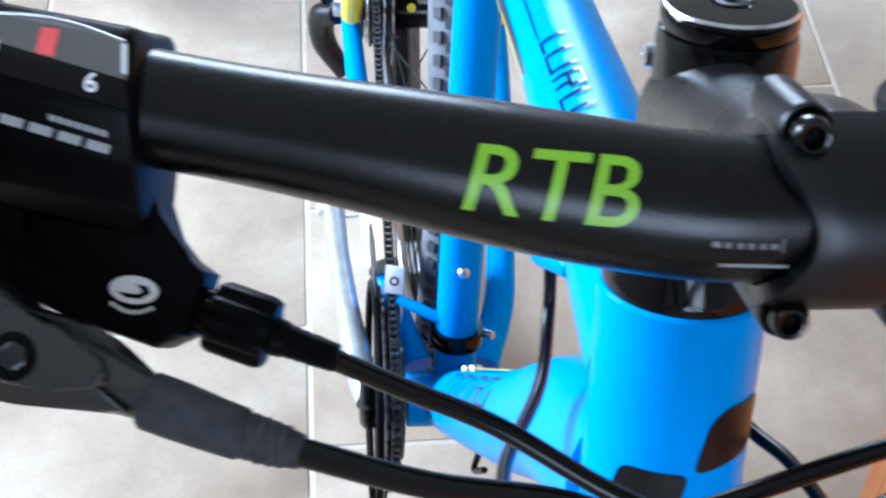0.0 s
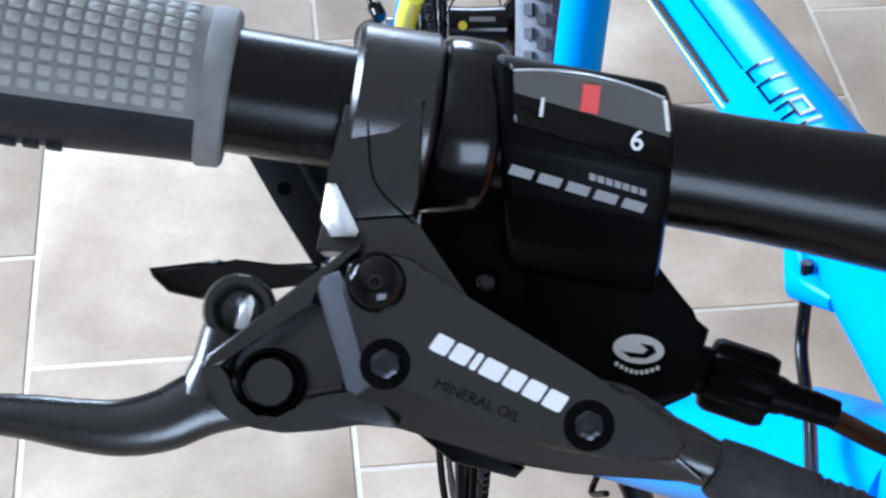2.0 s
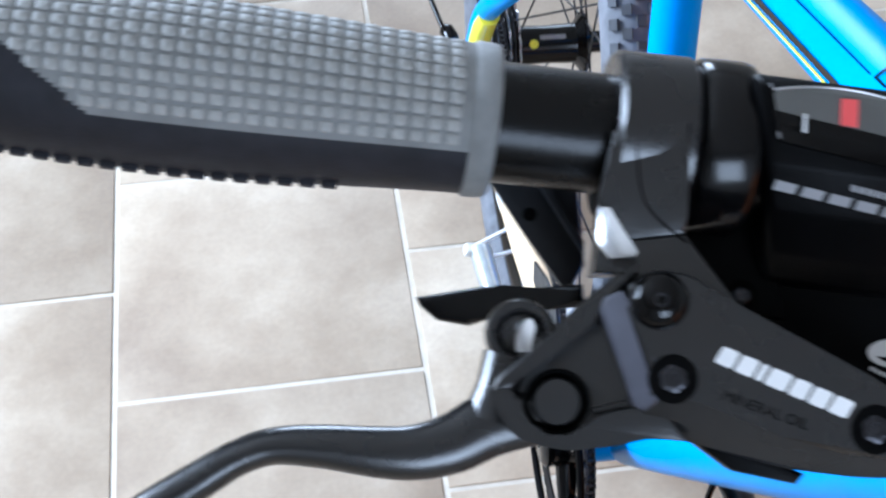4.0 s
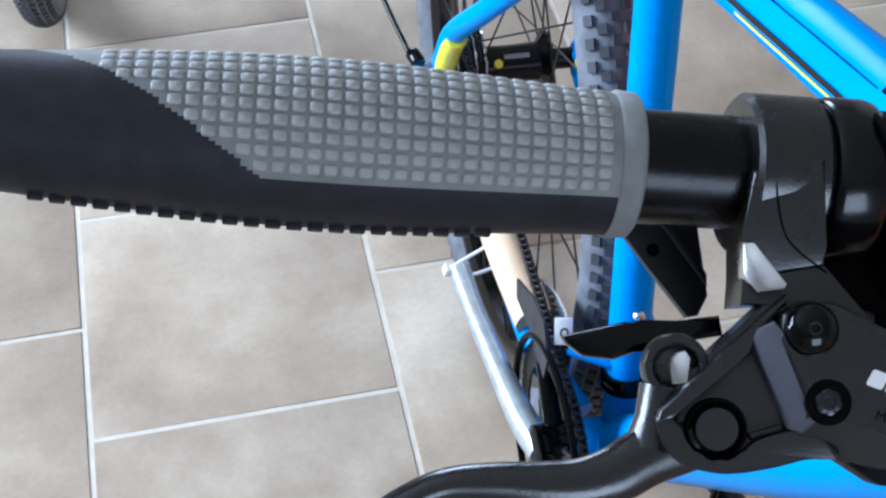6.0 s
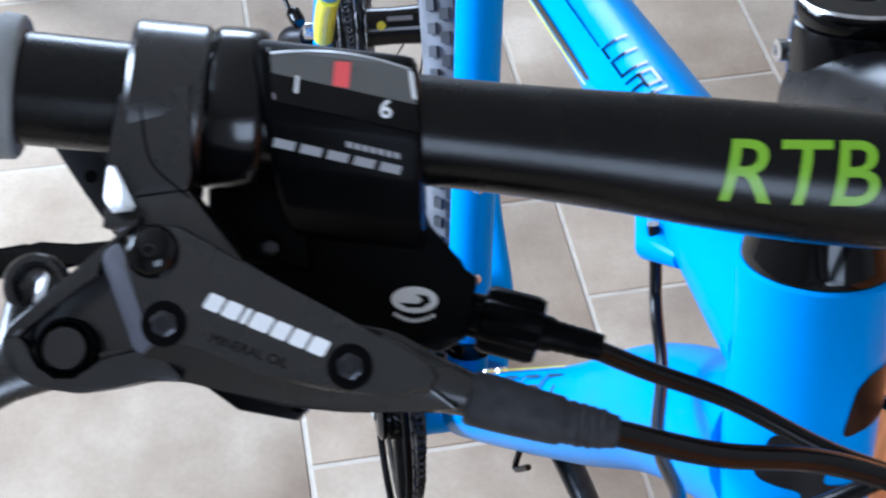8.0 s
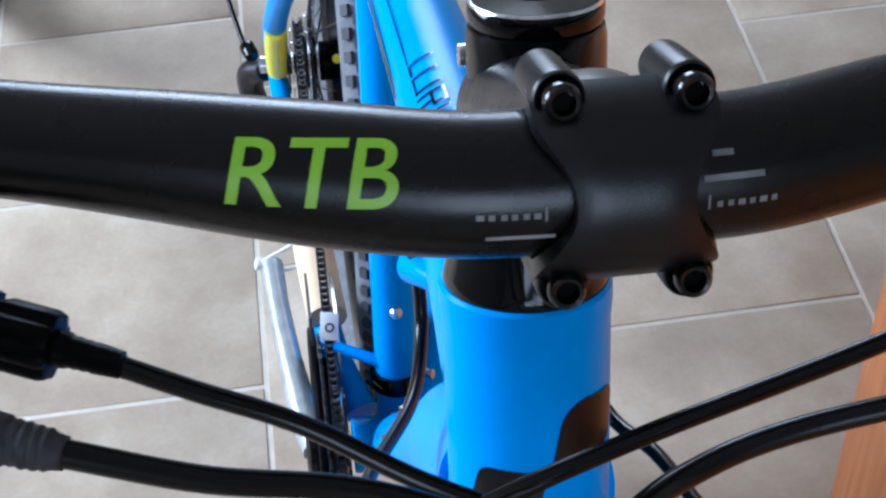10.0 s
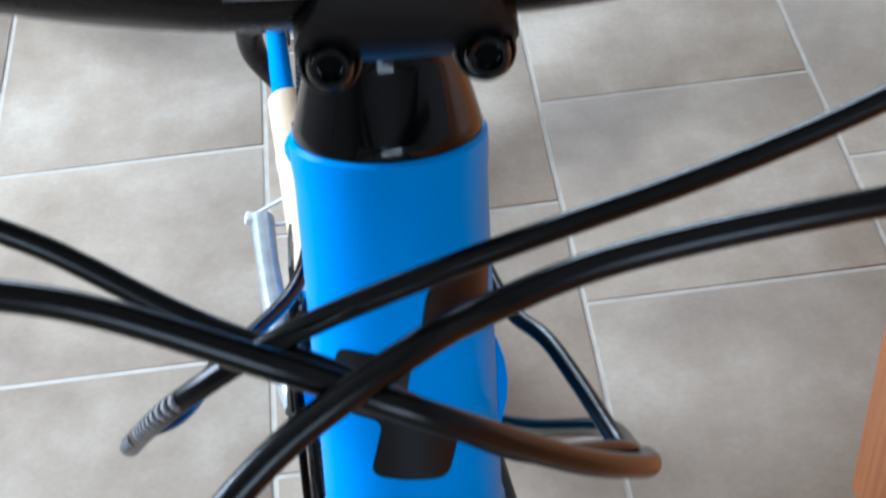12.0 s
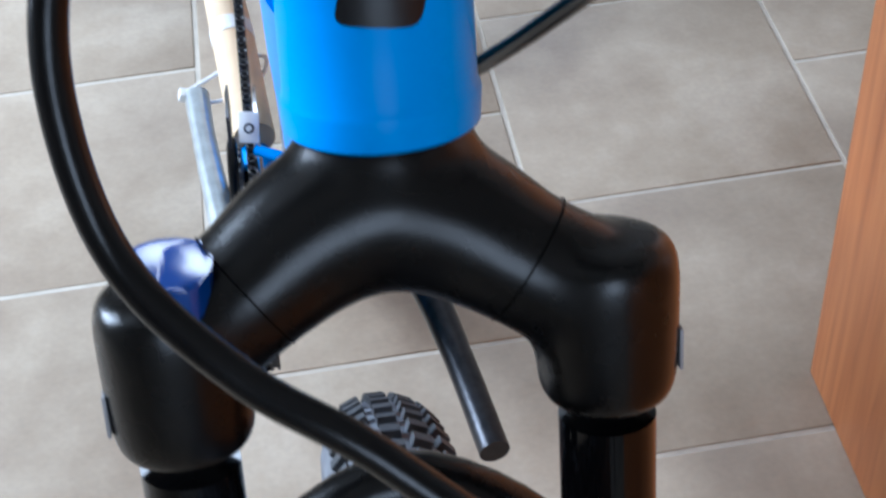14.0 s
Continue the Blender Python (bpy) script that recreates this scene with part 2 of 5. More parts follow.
def prism(outline, c0, c1, m=Matrix(), bevel=0.0, seg=2, bm=None, lean=None):
    """A plate with that outline from height c0 to c1; bevel rounds its upper rim and its corners."""
    b = bmesh.new()
    if sum(p[0] * q[1] - q[0] * p[1] for p, q in zip(outline, outline[1:] + outline[:1])) < 0:
        outline = outline[::-1]
    lo = [b.verts.new((x, y, c0)) for x, y in outline]
    hi = [b.verts.new((x, y, c1 + (lean(x, y) if lean else 0.0))) for x, y in outline]
    n = len(outline)
    top = b.faces.new(hi)
    b.faces.new(lo[::-1])
    for i in range(n):
        b.faces.new((lo[i], lo[(i + 1) % n], hi[(i + 1) % n], hi[i]))
    if bevel:
        bmesh.ops.bevel(b, geom=list(top.edges), offset=bevel, segments=seg, profile=0.5, affect="EDGES", clamp_overlap=True)
    bmesh.ops.transform(b, matrix=m, verts=b.verts)
    if bm is None:
        return b
    me = bpy.data.meshes.new("tmp")
    b.to_mesh(me)
    b.free()
    bm.from_mesh(me)
    bpy.data.meshes.remove(me)
    return bm


def block(lo, hi, bevel=0.0, m=Matrix(), bm=None):
    b = bmesh.new()
    bmesh.ops.create_cube(b, size=1)
    for v in b.verts:
        v.co = [l + (c + 0.5) * (h - l) for l, h, c in zip(lo, hi, v.co)]
    if bevel:
        bmesh.ops.bevel(b, geom=list(b.edges), offset=bevel, segments=2, profile=0.5, affect="EDGES", clamp_overlap=True)
    bmesh.ops.transform(b, matrix=m, verts=b.verts)
    if bm is None:
        return b
    me = bpy.data.meshes.new("tmp")
    b.to_mesh(me)
    b.free()
    bm.from_mesh(me)
    bpy.data.meshes.remove(me)
    return bm


def rounded(pts, r, n=4):
    out = []
    m = len(pts)
    for i in range(m):
        p, a, b = Vector(pts[i]), Vector(pts[i - 1]), Vector(pts[(i + 1) % m])
        u, v = (a - p), (b - p)
        k = min(r, u.length * 0.45, v.length * 0.45)
        s, e = p + u.normalized() * k, p + v.normalized() * k
        for j in range(n + 1):
            t = j / n
            out.append(tuple((s * (1 - t) + p * t) * (1 - t) + (p * (1 - t) + e * t) * t))
    return out


def circle(cx, cy, r, n=24, r2=None):
    return [(cx + r * math.cos(2 * math.pi * k / n), cy + (r2 or r) * math.sin(2 * math.pi * k / n)) for k in range(n)]


def torus(m, R, r, seg=64, ring=12, bm=None, squash=1.0):
    rings = []
    for i in range(seg):
        a = 2 * math.pi * i / seg
        rings.append([m @ Vector(((R + r * math.cos(b)) * math.cos(a), (R + r * math.cos(b)) * math.sin(a), r * squash * math.sin(b))) for b in (2 * math.pi * k / ring for k in range(ring))])
    return loft(bm or bmesh.new(), rings, False, True)


def lettering(text, size, shear=0.0, extrude=0.0, bold=0.0):
    """The outline of a word as a flat mesh, lower left corner at the origin."""
    cu = bpy.data.curves.new("word", "FONT")
    cu.body, cu.size, cu.shear, cu.extrude, cu.offset = text, size, shear, extrude, bold
    ob = new("word", cu)
    dg = bpy.context.evaluated_depsgraph_get()
    me = bpy.data.meshes.new_from_object(ob.evaluated_get(dg))
    bm = bmesh.new()
    bm.from_mesh(me)
    bpy.data.objects.remove(ob)
    bpy.data.curves.remove(cu)
    bpy.data.meshes.remove(me)
    return bm


def slice_rows(bm, lo, hi, n):
    for k in range(1, n):
        y = lo + (hi - lo) * k / n
        bmesh.ops.bisect_plane(bm, geom=list(bm.verts) + list(bm.edges) + list(bm.faces), plane_co=(0, y, 0), plane_no=(0, 1, 0))


def extent(bm):
    xs, ys = [v.co.x for v in bm.verts], [v.co.y for v in bm.verts]
    return min(xs), max(xs), min(ys), max(ys)

# ---- room ----
PITCH, JOINT = 0.327, 0.006
GX, GY = -0.133, 0.812
floor = part("floor", block((-2.4, -2.8, -0.12), (2.4, 4.4, -0.0016)), GROUT, None, "light grey grout bed under taupe floor tiles", 0)
tagged(floor, "", "floor", kind="structure")
# Opening here is added to go with the north fill; no window is seen
wall = block((-2.6, 4.4, -0.12), (2.6, 4.6, 0.95))
for lo, hi in (((-2.6, 4.4, 2.4), (2.6, 4.6, 2.8)), ((-2.6, 4.4, 0.95), (-0.6, 4.6, 2.4)), ((0.8, 4.4, 0.95), (2.6, 4.6, 2.4))):
    block(lo, hi, 0, Matrix(), wall)
tagged(part("wall_north", wall, PLASTER, None, "unseen beige plastered wall with an opening for light", 0), "", "wall", kind="structure")
# Walls and ceiling are unseen, added to close the room round the lamps
for nm, lo, hi in (("wall_east", (2.4, -2.8, -0.12), (2.6, 4.4, 2.8)),):
    tagged(part(nm, block(lo, hi), PLASTER, None, "unseen plain beige plastered wall", 0), "", "wall", kind="structure")
wall = block((-2.6, -2.8, -0.12), (-2.4, 4.4, 0.9))
for lo, hi in (((-2.6, -2.8, 2.2), (-2.4, 4.4, 2.8)), ((-2.6, -2.8, 0.9), (-2.4, 0.5, 2.2)), ((-2.6, 1.9, 0.9), (-2.4, 4.4, 2.2))):
    block(lo, hi, 0, Matrix(), wall)
tagged(part("wall_west", wall, PLASTER, None, "unseen beige plastered wall with an opening for light", 0), "", "wall", kind="structure")
wall = block((-2.6, -3.0, -0.12), (2.6, -2.8, 0.95))
for lo, hi in (((-2.6, -3.0, 2.25), (2.6, -2.8, 2.8)), ((-2.6, -3.0, 0.95), (-0.5, -2.8, 2.25)), ((0.7, -3.0, 0.95), (2.6, -2.8, 2.25))):
    block(lo, hi, 0, Matrix(), wall)
tagged(part("wall_south", wall, PLASTER, None, "unseen beige plastered wall with an opening for light", 0), "", "wall", kind="structure")
tagged(part("ceiling", block((-2.6, -3.0, 2.8), (2.6, 4.6, 2.9)), PLASTER, None, "unseen plain beige ceiling", 0), "", "ceiling", kind="structure")

# ---- cabinet ----
cab = thing("cabinet", "orange beech veneered cabinet standing on the tiled floor", "cabinet", pose(0.396, -0.9, 0))
part("side_panel", block((0, 0, 0), (0.019, 1.462, 0.9), 0.0012), WOOD, cab)
part("back_panel", block((0.021, 1.443, 0.004), (0.6, 1.460, 0.898), 0.001), WOOD, cab)
part("front_panel", block((0.021, 0.0, 0.004), (0.6, 0.018, 0.898), 0.001), WOOD, cab)
part("top", block((-0.01, -0.01, 0.902), (0.61, 1.472, 0.93), 0.002), WOOD, cab)

# ---- bicycle: its own frame stands upright, the whole leans three degrees on its stand ----
ROOT = pose(-0.0254, 0, 0, 0, 3, 0)
bike = thing("bicycle", "bright blue mountain bike with black handlebar standing on tiles", "bicycle", ROOT)
E1, E2, E3 = Vector((0.993, -0.074, 0.095)), Vector((0.0, 0.788, 0.616)), Vector((-0.12, -0.612, 0.782))
KM = ROOT.inverted() @ Matrix.Translation((-0.175, -0.017, 1.025)) @ Matrix((E1, E2, E3)).transposed().to_4x4() @ Matrix.Diagonal((0.001, 0.001, 0.001, 1))


def kp(a, b, c):
    return KM @ Vector((a, b, c))


HA = math.radians(70)
UP = Vector((0, math.cos(HA), math.sin(HA)))
FWD = Vector((0, -math.sin(HA), math.cos(HA)))
SIDE = Vector((1, 0, 0))
HT_LOW, HT_TOP = Vector((-0.0035, 0.0397, 0.7900)), Vector((-0.0035, 0.0790, 0.8981))


def steer(s, w=0.0, x=0.0):
    """A point s above the lower end of the head tube, w in front of the steering axis."""
    return HT_LOW + UP * s + FWD * w + SIDE * x


HT_LEN = 0.1212

# handlebar
CB = Vector((-0.003, 0.006, 1.012))
BAR = [(0.0, 0.0, 0.0), (0.03, 0.0008, 0.0), (0.06, 0.0060, 0.0015), (0.10, 0.0130, 0.0060), (0.142, 0.0205, 0.0100), (0.217, 0.0325, 0.0180), (0.40, 0.0635, 0.0345)]
left = spline([CB + Vector((-x, y, z)) for x, y, z in BAR], 8)
right = spline([CB + Vector((x, y, z)) for x, y, z in BAR], 8)
BAR_LINE = left[::-1] + right[1:]


def bar_radius(x):
    d = abs(x - CB.x)
    if d < 0.05:
        return 0.0155
    if d > 0.135:
        return 0.0121
    t = (d - 0.05) / 0.085
    t = t * t * (3 - 2 * t)
    return 0.0155 + (0.0121 - 0.0155) * t


def bar_at(x):
    """Centre and direction of the handlebar at that x."""
    for p, q in zip(BAR_LINE, BAR_LINE[1:]):
        if p.x <= x <= q.x:
            return p.lerp(q, (x - p.x) / (q.x - p.x)), (q - p).normalized()
    return BAR_LINE[0], (BAR_LINE[1] - BAR_LINE[0]).normalized()


def on_bar(x, deg, lift=0.0, radius=None):
    """A point on the bar: deg from straight ahead, upward."""
    p, d = bar_at(x)
    f = Vector((0, -1, 0)) - d * Vector((0, -1, 0)).dot(d)
    f.normalize()
    u = d.cross(f) * -1 if d.cross(f).z < 0 else d.cross(f)
    r = (radius if radius is not None else bar_radius(x)) + lift
    return p + f * (r * math.cos(radians(deg))) + u * (r * math.sin(radians(deg)))


handlebar = part("handlebar", sweep(BAR_LINE, [bar_radius(p.x) for p in BAR_LINE], 40), BAR_BLACK, bike, "satin black riser handlebar with lime green lettering")


def on_bar_print(name, bm, x0, x1, d0, d1, material, label="", rise=0.0):
    a, b, c, d = extent(bm)
    slice_rows(bm, c, d, 12)
    for v in bm.verts:
        v.co = on_bar(x0 + (v.co.x - a) / (b - a) * (x1 - x0), d0 + rise * (v.co.x - a) / (b - a) + (v.co.y - c) / (d - c) * (d1 - d0), 0.00022)
    bmesh.ops.recalc_face_normals(bm, faces=bm.faces)
    return part(name, bm, material, handlebar, label, 60)


on_bar_print("lettering", lettering("RTB", 0.02, 0.06, 0.0, 0.00016), -0.0820, -0.0478, 9, 63, GREEN, "lime green bold slanted lettering", 12.5)


def bar_dash(x0, x1, deg, w=3.0):
    on_bar_print("print_mark", prism([(0, 0), (1, 0), (1, 1), (0, 1)], 0, 0.00001), x0, x1, deg - w / 2, deg + w / 2, GREY_PRINT)


for k in range(6):
    bar_dash(-0.0333 + k * 0.0021, -0.0333 + k * 0.0021 + 0.0013, 17.2, 5)
    bar_dash(0.0142 + k * 0.0021, 0.0142 + k * 0.0021 + 0.0012, 14, 5)
bar_dash(-0.0207, -0.0202, 18, 12)
bar_dash(0.0123, 0.0128, 16, 12)
bar_dash(-0.0317, -0.0185, -2, 4)
bar_dash(0.0115, 0.0234, 34.5, 5)
bar_dash(0.0135, 0.0179, 53, 5)

# grips
GRIP_IN, GRIP_OUT = -0.2330, -0.368
TOP_D, LOW_D = 128.0, 14.0


def grip_radius(x):
    t = (GRIP_IN - x) / (GRIP_IN - GRIP_OUT)
    return 0.0150 + 0.0030 * math.sin(min(1.0, max(0.0, t) / 0.95) * math.pi) ** 1.3 - 0.0012 * t


def low_edge(x):
    t = (GRIP_IN - x) / (GRIP_IN - GRIP_OUT)
    return LOW_D if t < 0.52 else LOW_D + (t - 0.52) / 0.36 * (TOP_D - LOW_D)


def make_grip(sign):
    bm = bmesh.new()
    n, seg = 110, 144
    rings = []
    for i in range(n + 1):
        x = GRIP_IN + (GRIP_OUT - GRIP_IN) * i / n
        rings.append([bm.verts.new(on_bar(x, 360 * k / seg - 180, 0, grip_radius(x)) if sign < 0 else on_bar(-x + 2 * CB.x, 360 * k / seg - 180, 0, grip_radius(x))) for k in range(seg)])
    for i in range(n):
        x = GRIP_IN + (GRIP_OUT - GRIP_IN) * (i + 0.5) / n
        for k in range(seg):
            f = bm.faces.new((rings[i][k], rings[i][(k + 1) % seg], rings[i + 1][(k + 1) % seg], rings[i + 1][k]))
            d = 360 * (k + 0.5) / seg - 180
            f.material_index = 0 if low_edge(x) <= d <= 172 else 1
    bm.faces.new(rings[0][::-1])
    bm.faces.new(rings[-1])
    bmesh.ops.recalc_face_normals(bm, faces=bm.faces)
    grip = part("grip", bm, [GRIP_GREY, GRIP_BLACK], bike, "two-tone grey and black rubber grip with raised pads", 50)
    fx = GRIP_IN + 0.0005 if sign < 0 else -GRIP_IN - 0.0005 + 2 * CB.x
    p, d = bar_at(fx)
    inward = d if sign < 0 else -d
    part("flange", revolve([(0.0122, 0.0040), (0.0146, 0.0040), (0.0153, 0.0034), (0.0156, -0.0005), (0.0152, -0.0012), (0.0122, -0.0012)], frame_of(p, inward), 48), GRIP_GREY, grip)
    return grip


grip = make_grip(-1)
make_grip(1)
pad_bm = block((-0.00138, -0.00112, -0.0006), (0.00138, 0.00112, 0.00042), 0.0)
bmesh.ops.bevel(pad_bm, geom=[e for e in pad_bm.edges if abs(e.verts[0].co.z - e.verts[1].co.z) > 1e-6], offset=0.0006, segments=2, profile=0.5, affect="EDGES")
bmesh.ops.bevel(pad_bm, geom=[e for e in pad_bm.edges if min(v.co.z for v in e.verts) > 0.00039], offset=0.00025, segments=1, profile=0.5, affect="EDGES")
pad_mesh = bpy.data.meshes.new("grip_pad")
pad_bm.to_mesh(pad_mesh)
pad_bm.free()
pad_mesh.materials.append(PAD_GREY)
for p in pad_mesh.polygons:
    p.use_smooth = True
pad_mesh.set_sharp_from_angle(angle=radians(50))
cols = 30
for i in range(cols):
    x = GRIP_IN - 0.0042 - i * 0.00335
    r = grip_radius(x)
    for j in range(10):
        deg = 114 - j * 10.0
        if deg < low_edge(x) + 3:
            continue
        o = on_bar(x, deg, 0, r)
        ax = (on_bar(x + 0.001, deg, 0, grip_radius(x + 0.001)) - o).normalized()
        nrm = (on_bar(x, deg, 0.001, r) - o).normalized()
        nrm = (nrm - ax * nrm.dot(ax)).normalized()
        ob = new("grip_pad", pad_mesh)
        ob.parent = grip
        ob.matrix_local = Matrix.Translation(o) @ Matrix((ax, nrm.cross(ax), nrm)).transposed().to_4x4()
for i in range(22):
    x = GRIP_IN - 0.026 - i * 0.0042
    o = on_bar(x, -32, 0, grip_radius(x))
    part("grip_rib", block((-0.0011, -0.0016, -0.001), (0.0011, 0.0016, 0.0011), 0.0004, frame_of(o, o - bar_at(x)[0], (1, 0, 0))), GRIP_BLACK, grip)

# brake lever
BODY = [(-4.0, 23.4), (-17.7, 14.7), (-31.8, 5.4), (-34.0, 2.3), (-33.5, -2.5), (-31.2, -6.5), (-24.7, -9.7), (-20.6, -10.9), (-14.2, -10.9), (-5.6, -10.3), (1.6, -11.6), (9.6, -15.1), (20, -19.0), (32, -21.9), (47, -24), (55.5, -25.4), (57.2, -18.8), (50, -11.4), (43.4, -6.7), (35.3, -4.2), (15.1, 11.6), (6.4, 19.2), (0.4, 23.0)]
lever = part("brake_lever", prism(rounded(BODY, 2.0, 3), -20, -9, KM, 1.2, 3), LEVER_BLACK, bike, "black alloy hydraulic brake lever body clamped on the bar")
cx = -0.1985
p, d = bar_at(cx)
part("clamp_band", revolve([(0.0125, -0.0082), (0.0162, -0.0082), (0.0172, -0.0072), (0.0174, 0.0068), (0.0164, 0.0080), (0.0125, 0.0080)], frame_of(p, d), 44), LEVER_BLACK, lever)
band_k = KM.inverted() @ p
ARM_LO, ARM_HI = -8.5, band_k.z + 17.0


def arm_rise(x, y):
    t = max(0.0, min(1.0, (y - 27) / (band_k.y - 27)))
    return (ARM_HI - ARM_LO) * t


arm = prism([(-7.4 + band_k.x, band_k.y), (7.6 + band_k.x, band_k.y), (7.4, 31), (6.3, 27), (-10.6, 27), (-8.9, 36)], -26, ARM_LO, KM, 0.7, 3, None, arm_rise)
prism([(6.3, 27), (15.6, 11.0), (4, 13.5), (-3, 21), (-12, 22), (-10.6, 27)], -26, ARM_LO, KM, 0.3, 2, arm)
part("clamp_arm", arm, LEVER_BLACK, lever, "", 30)
# The groove's shade is drawn as a thin black line on the arm
part("arm_groove_shade", sweep(spline([kp(-0.8, band_k.y - 3, ARM_HI + 0.1), kp(-0.9, 37, -8.5 + arm_rise(0, 37)), kp(0.6, 32, -8.4 + arm_rise(0, 32)), kp(6.4, 25.5, -8.5)], 5), 0.00022, 8), DEEP_BLACK, lever)
# Window highlight on the glossy arm, built as a tilted steel-coloured facet
part("clamp_glint", prism([(-9.4, 34.4), (-7.3, 33.9), (-3.4, 24.5), (-4.1, 23.5), (-8.8, 23.9), (-10.7, 27.7)], -12, -4.8, KM, 0.4, 2, None, lambda x, y: 0.50 * (x + 7) - 0.26 * (y - 29)), STEEL, lever, "steel-bright facet imitating a window highlight on the clamp arm")
cap = part("reservoir_cap", prism([(-5.6, 18.8), (-0.7, 20.8), (5.3, 19.0), (14.7, 11.5), (34.4, -4.2), (42.2, -7.2), (50.5, -14.1), (51.6, -17.3), (49.7, -20.1), (40.6, -19.5), (28.7, -16.8), (18.0, -12.3), (5.5, -5.2), (0.6, -3.3), (-2.9, -2.2), (-4.5, 1.6), (-7.2, 14.3)], -10, 0.0, KM, 1.3, 4), LEVER_BLACK, lever, "", 22)


def lower_slope(x, y):
    """The flank of the reservoir falls away from the edge of its cap."""
    d = (x + 3) * -0.322 + (y + 2) * -0.947
    return -0.75 * max(0.0, d)


def ridge_slope(x, y):
    return 0.62 * ((x + 6.5) * 0.97 + (y - 6.0) * 0.24)


part("body_flank", prism([(-4.5, -1.0), (0.6, -2.6), (5.5, -4.6), (18, -11.6), (29, -16.1), (41, -18.8), (50, -19.5), (54.5, -24.2), (47, -23.6), (32, -21.5), (20, -18.4), (9.6, -14.6), (1.6, -11.2), (-5.5, -9.4), (-6.5, -4.5)], -12, -0.9, KM, 0.5, 2, None, lower_slope), LEVER_BLACK, lever)
# Lighter grey paints the window sheen on this chamfer of the black body
part("body_ridge", prism([(-12.1, 14.9), (-10.6, 16.8), (-7.4, 17.7), (-5.8, 14.4), (-1.8, 0.4), (-2.5, -2.8), (-5.9, -5.0), (-7.8, -3.7), (-8.6, 1.0)], -10, -1.6, KM, 0.7, 3, None, ridge_slope), EDGE, lever, "reservoir edge greyed to imitate window sheen")
part("body_rim", prism([(-3.2, 22.6), (-17.5, 13.6), (-32.4, 4.2), (-33.2, 2.0), (-30.0, 2.0), (-28.4, 3.5), (-22.3, 7.8), (-15.5, 10.8), (-12.4, 11.9), (-11.9, 16.2), (-4.0, 20.4)], -12, -3.4, KM, 0.9, 3), LEVER_BLACK, lever)
part("body_rim", prism(rounded([(-32.9, 3.8), (-33.6, 1.0), (-32.6, -4.0), (-29.6, -7.4), (-24.4, -9.6), (-19, -10.7), (-12, -10.7), (-5.5, -10.1), (1.6, -11.4), (-1.5, -7.0), (-5.4, -4.1), (-12.0, -4.4), (-15.6, -5.2), (-18.2, -7.4), (-22.5, -8.0), (-26.2, -6.2), (-28.4, -2.6), (-29.0, 1.2)], 1.6, 3), -12, -4.2, KM, 0.8, 3), LEVER_BLACK, lever)
part("pocket_web", prism([(-15.6, -3.4), (-8.6, -2.6), (-8.4, -4.0), (-15.0, -4.8)], -10, -6.2, KM, 0.5, 2), LEVER_BLACK, lever)
part("trigger_guard", prism([(3, -12), (16, -16.5), (23.5, -20.6), (21.5, -22.3), (10, -18.5)], -24, -13, KM, 0.8), PLASTIC, lever)


def torx_screw(a, b, c, r=2.5, parent=None):
    """A screw head with a star recess, in a black ring that paints the shade of its well."""
    well = part("screw_well_shade", revolve([(r * 1.75, -1.0), (r * 1.75, 0.06), (r * 1.62, 0.12), (r * 1.06, 0.10), (r * 1.0, 0.06)], KM @ pose(a, b, c), 36), DEEP_BLACK, parent)
    part("screw", revolve([(r * 0.98, 0.0), (r, 0.30), (r * 0.84, 0.52), (r * 0.52, 0.56), (r * 0.48, 0.20), (r * 0.1, 0.18)], KM @ pose(a, b, c), 48, None, True, 6, 0.10), SCREW, well, "dark steel star-drive screw")


torx_screw(-0.3, 0.4, 0.05, 2.6, lever)
torx_screw(34.8, -12.9, 0.05, 2.6, lever)
pivot = part("pivot_cap", revolve([(5.4, -5.5), (5.4, 0.2), (5.0, 1.3), (4.0, 2.3), (2.6, 3.0), (1.35, 3.2), (1.2, 2.0), (0.2, 1.8)], KM @ pose(-0.9, 14.9, 0.2), 40), GLOSS_BLACK, lever, "domed glossy black pivot cap")
part("socket", revolve([(1.35, 2.4), (1.35, 3.3), (1.0, 3.3), (0.85, 2.5)], KM @ pose(-0.9, 14.9, 0.2), 12, None, False), SCREW, pivot)
button = part("pivot_button", revolve([(4.5, -4), (4.5, 0.2), (4.2, 0.7), (0.2, 0.8)], KM @ pose(-21.7, -1.4, -5.8), 40), LEVER_BLACK, lever)
part("button_ring", revolve([(6.2, -4), (6.2, -0.6), (5.9, -0.1), (5.5, -0.2), (5.2, -2.4), (4.6, -2.5), (4.6, -4)], KM @ pose(-21.7, -1.4, -5.8), 40), DEEP_BLACK, lever)
LEV = spline([kp(-26, -3, -12), kp(-34.9, -4.4, -11), kp(-42, -7.0, -10.5), kp(-49.5, -7.9, -10), kp(-57, -6.9, -9.6), kp(-67, -4.7, -9.4), kp(-76, -3.6, -9.4), kp(-83.2, -5.0, -9.4), kp(-91, -8.4, -9.6), kp(-100, -12.6, -10), kp(-110, -17.7, -10.5), kp(-122, -24, -11), kp(-138, -33, -12)], 5)
WID = [6.2, 6.2, 5.8, 5.3, 4.9, 4.2, 3.6, 3.5, 3.8, 4.1, 4.3, 4.5, 4.6]
wid = [WID[min(12, i // 5)] * (1 - (i % 5) / 5) + WID[min(12, i // 5 + 1)] * ((i % 5) / 5) for i in range(len(LEV))]
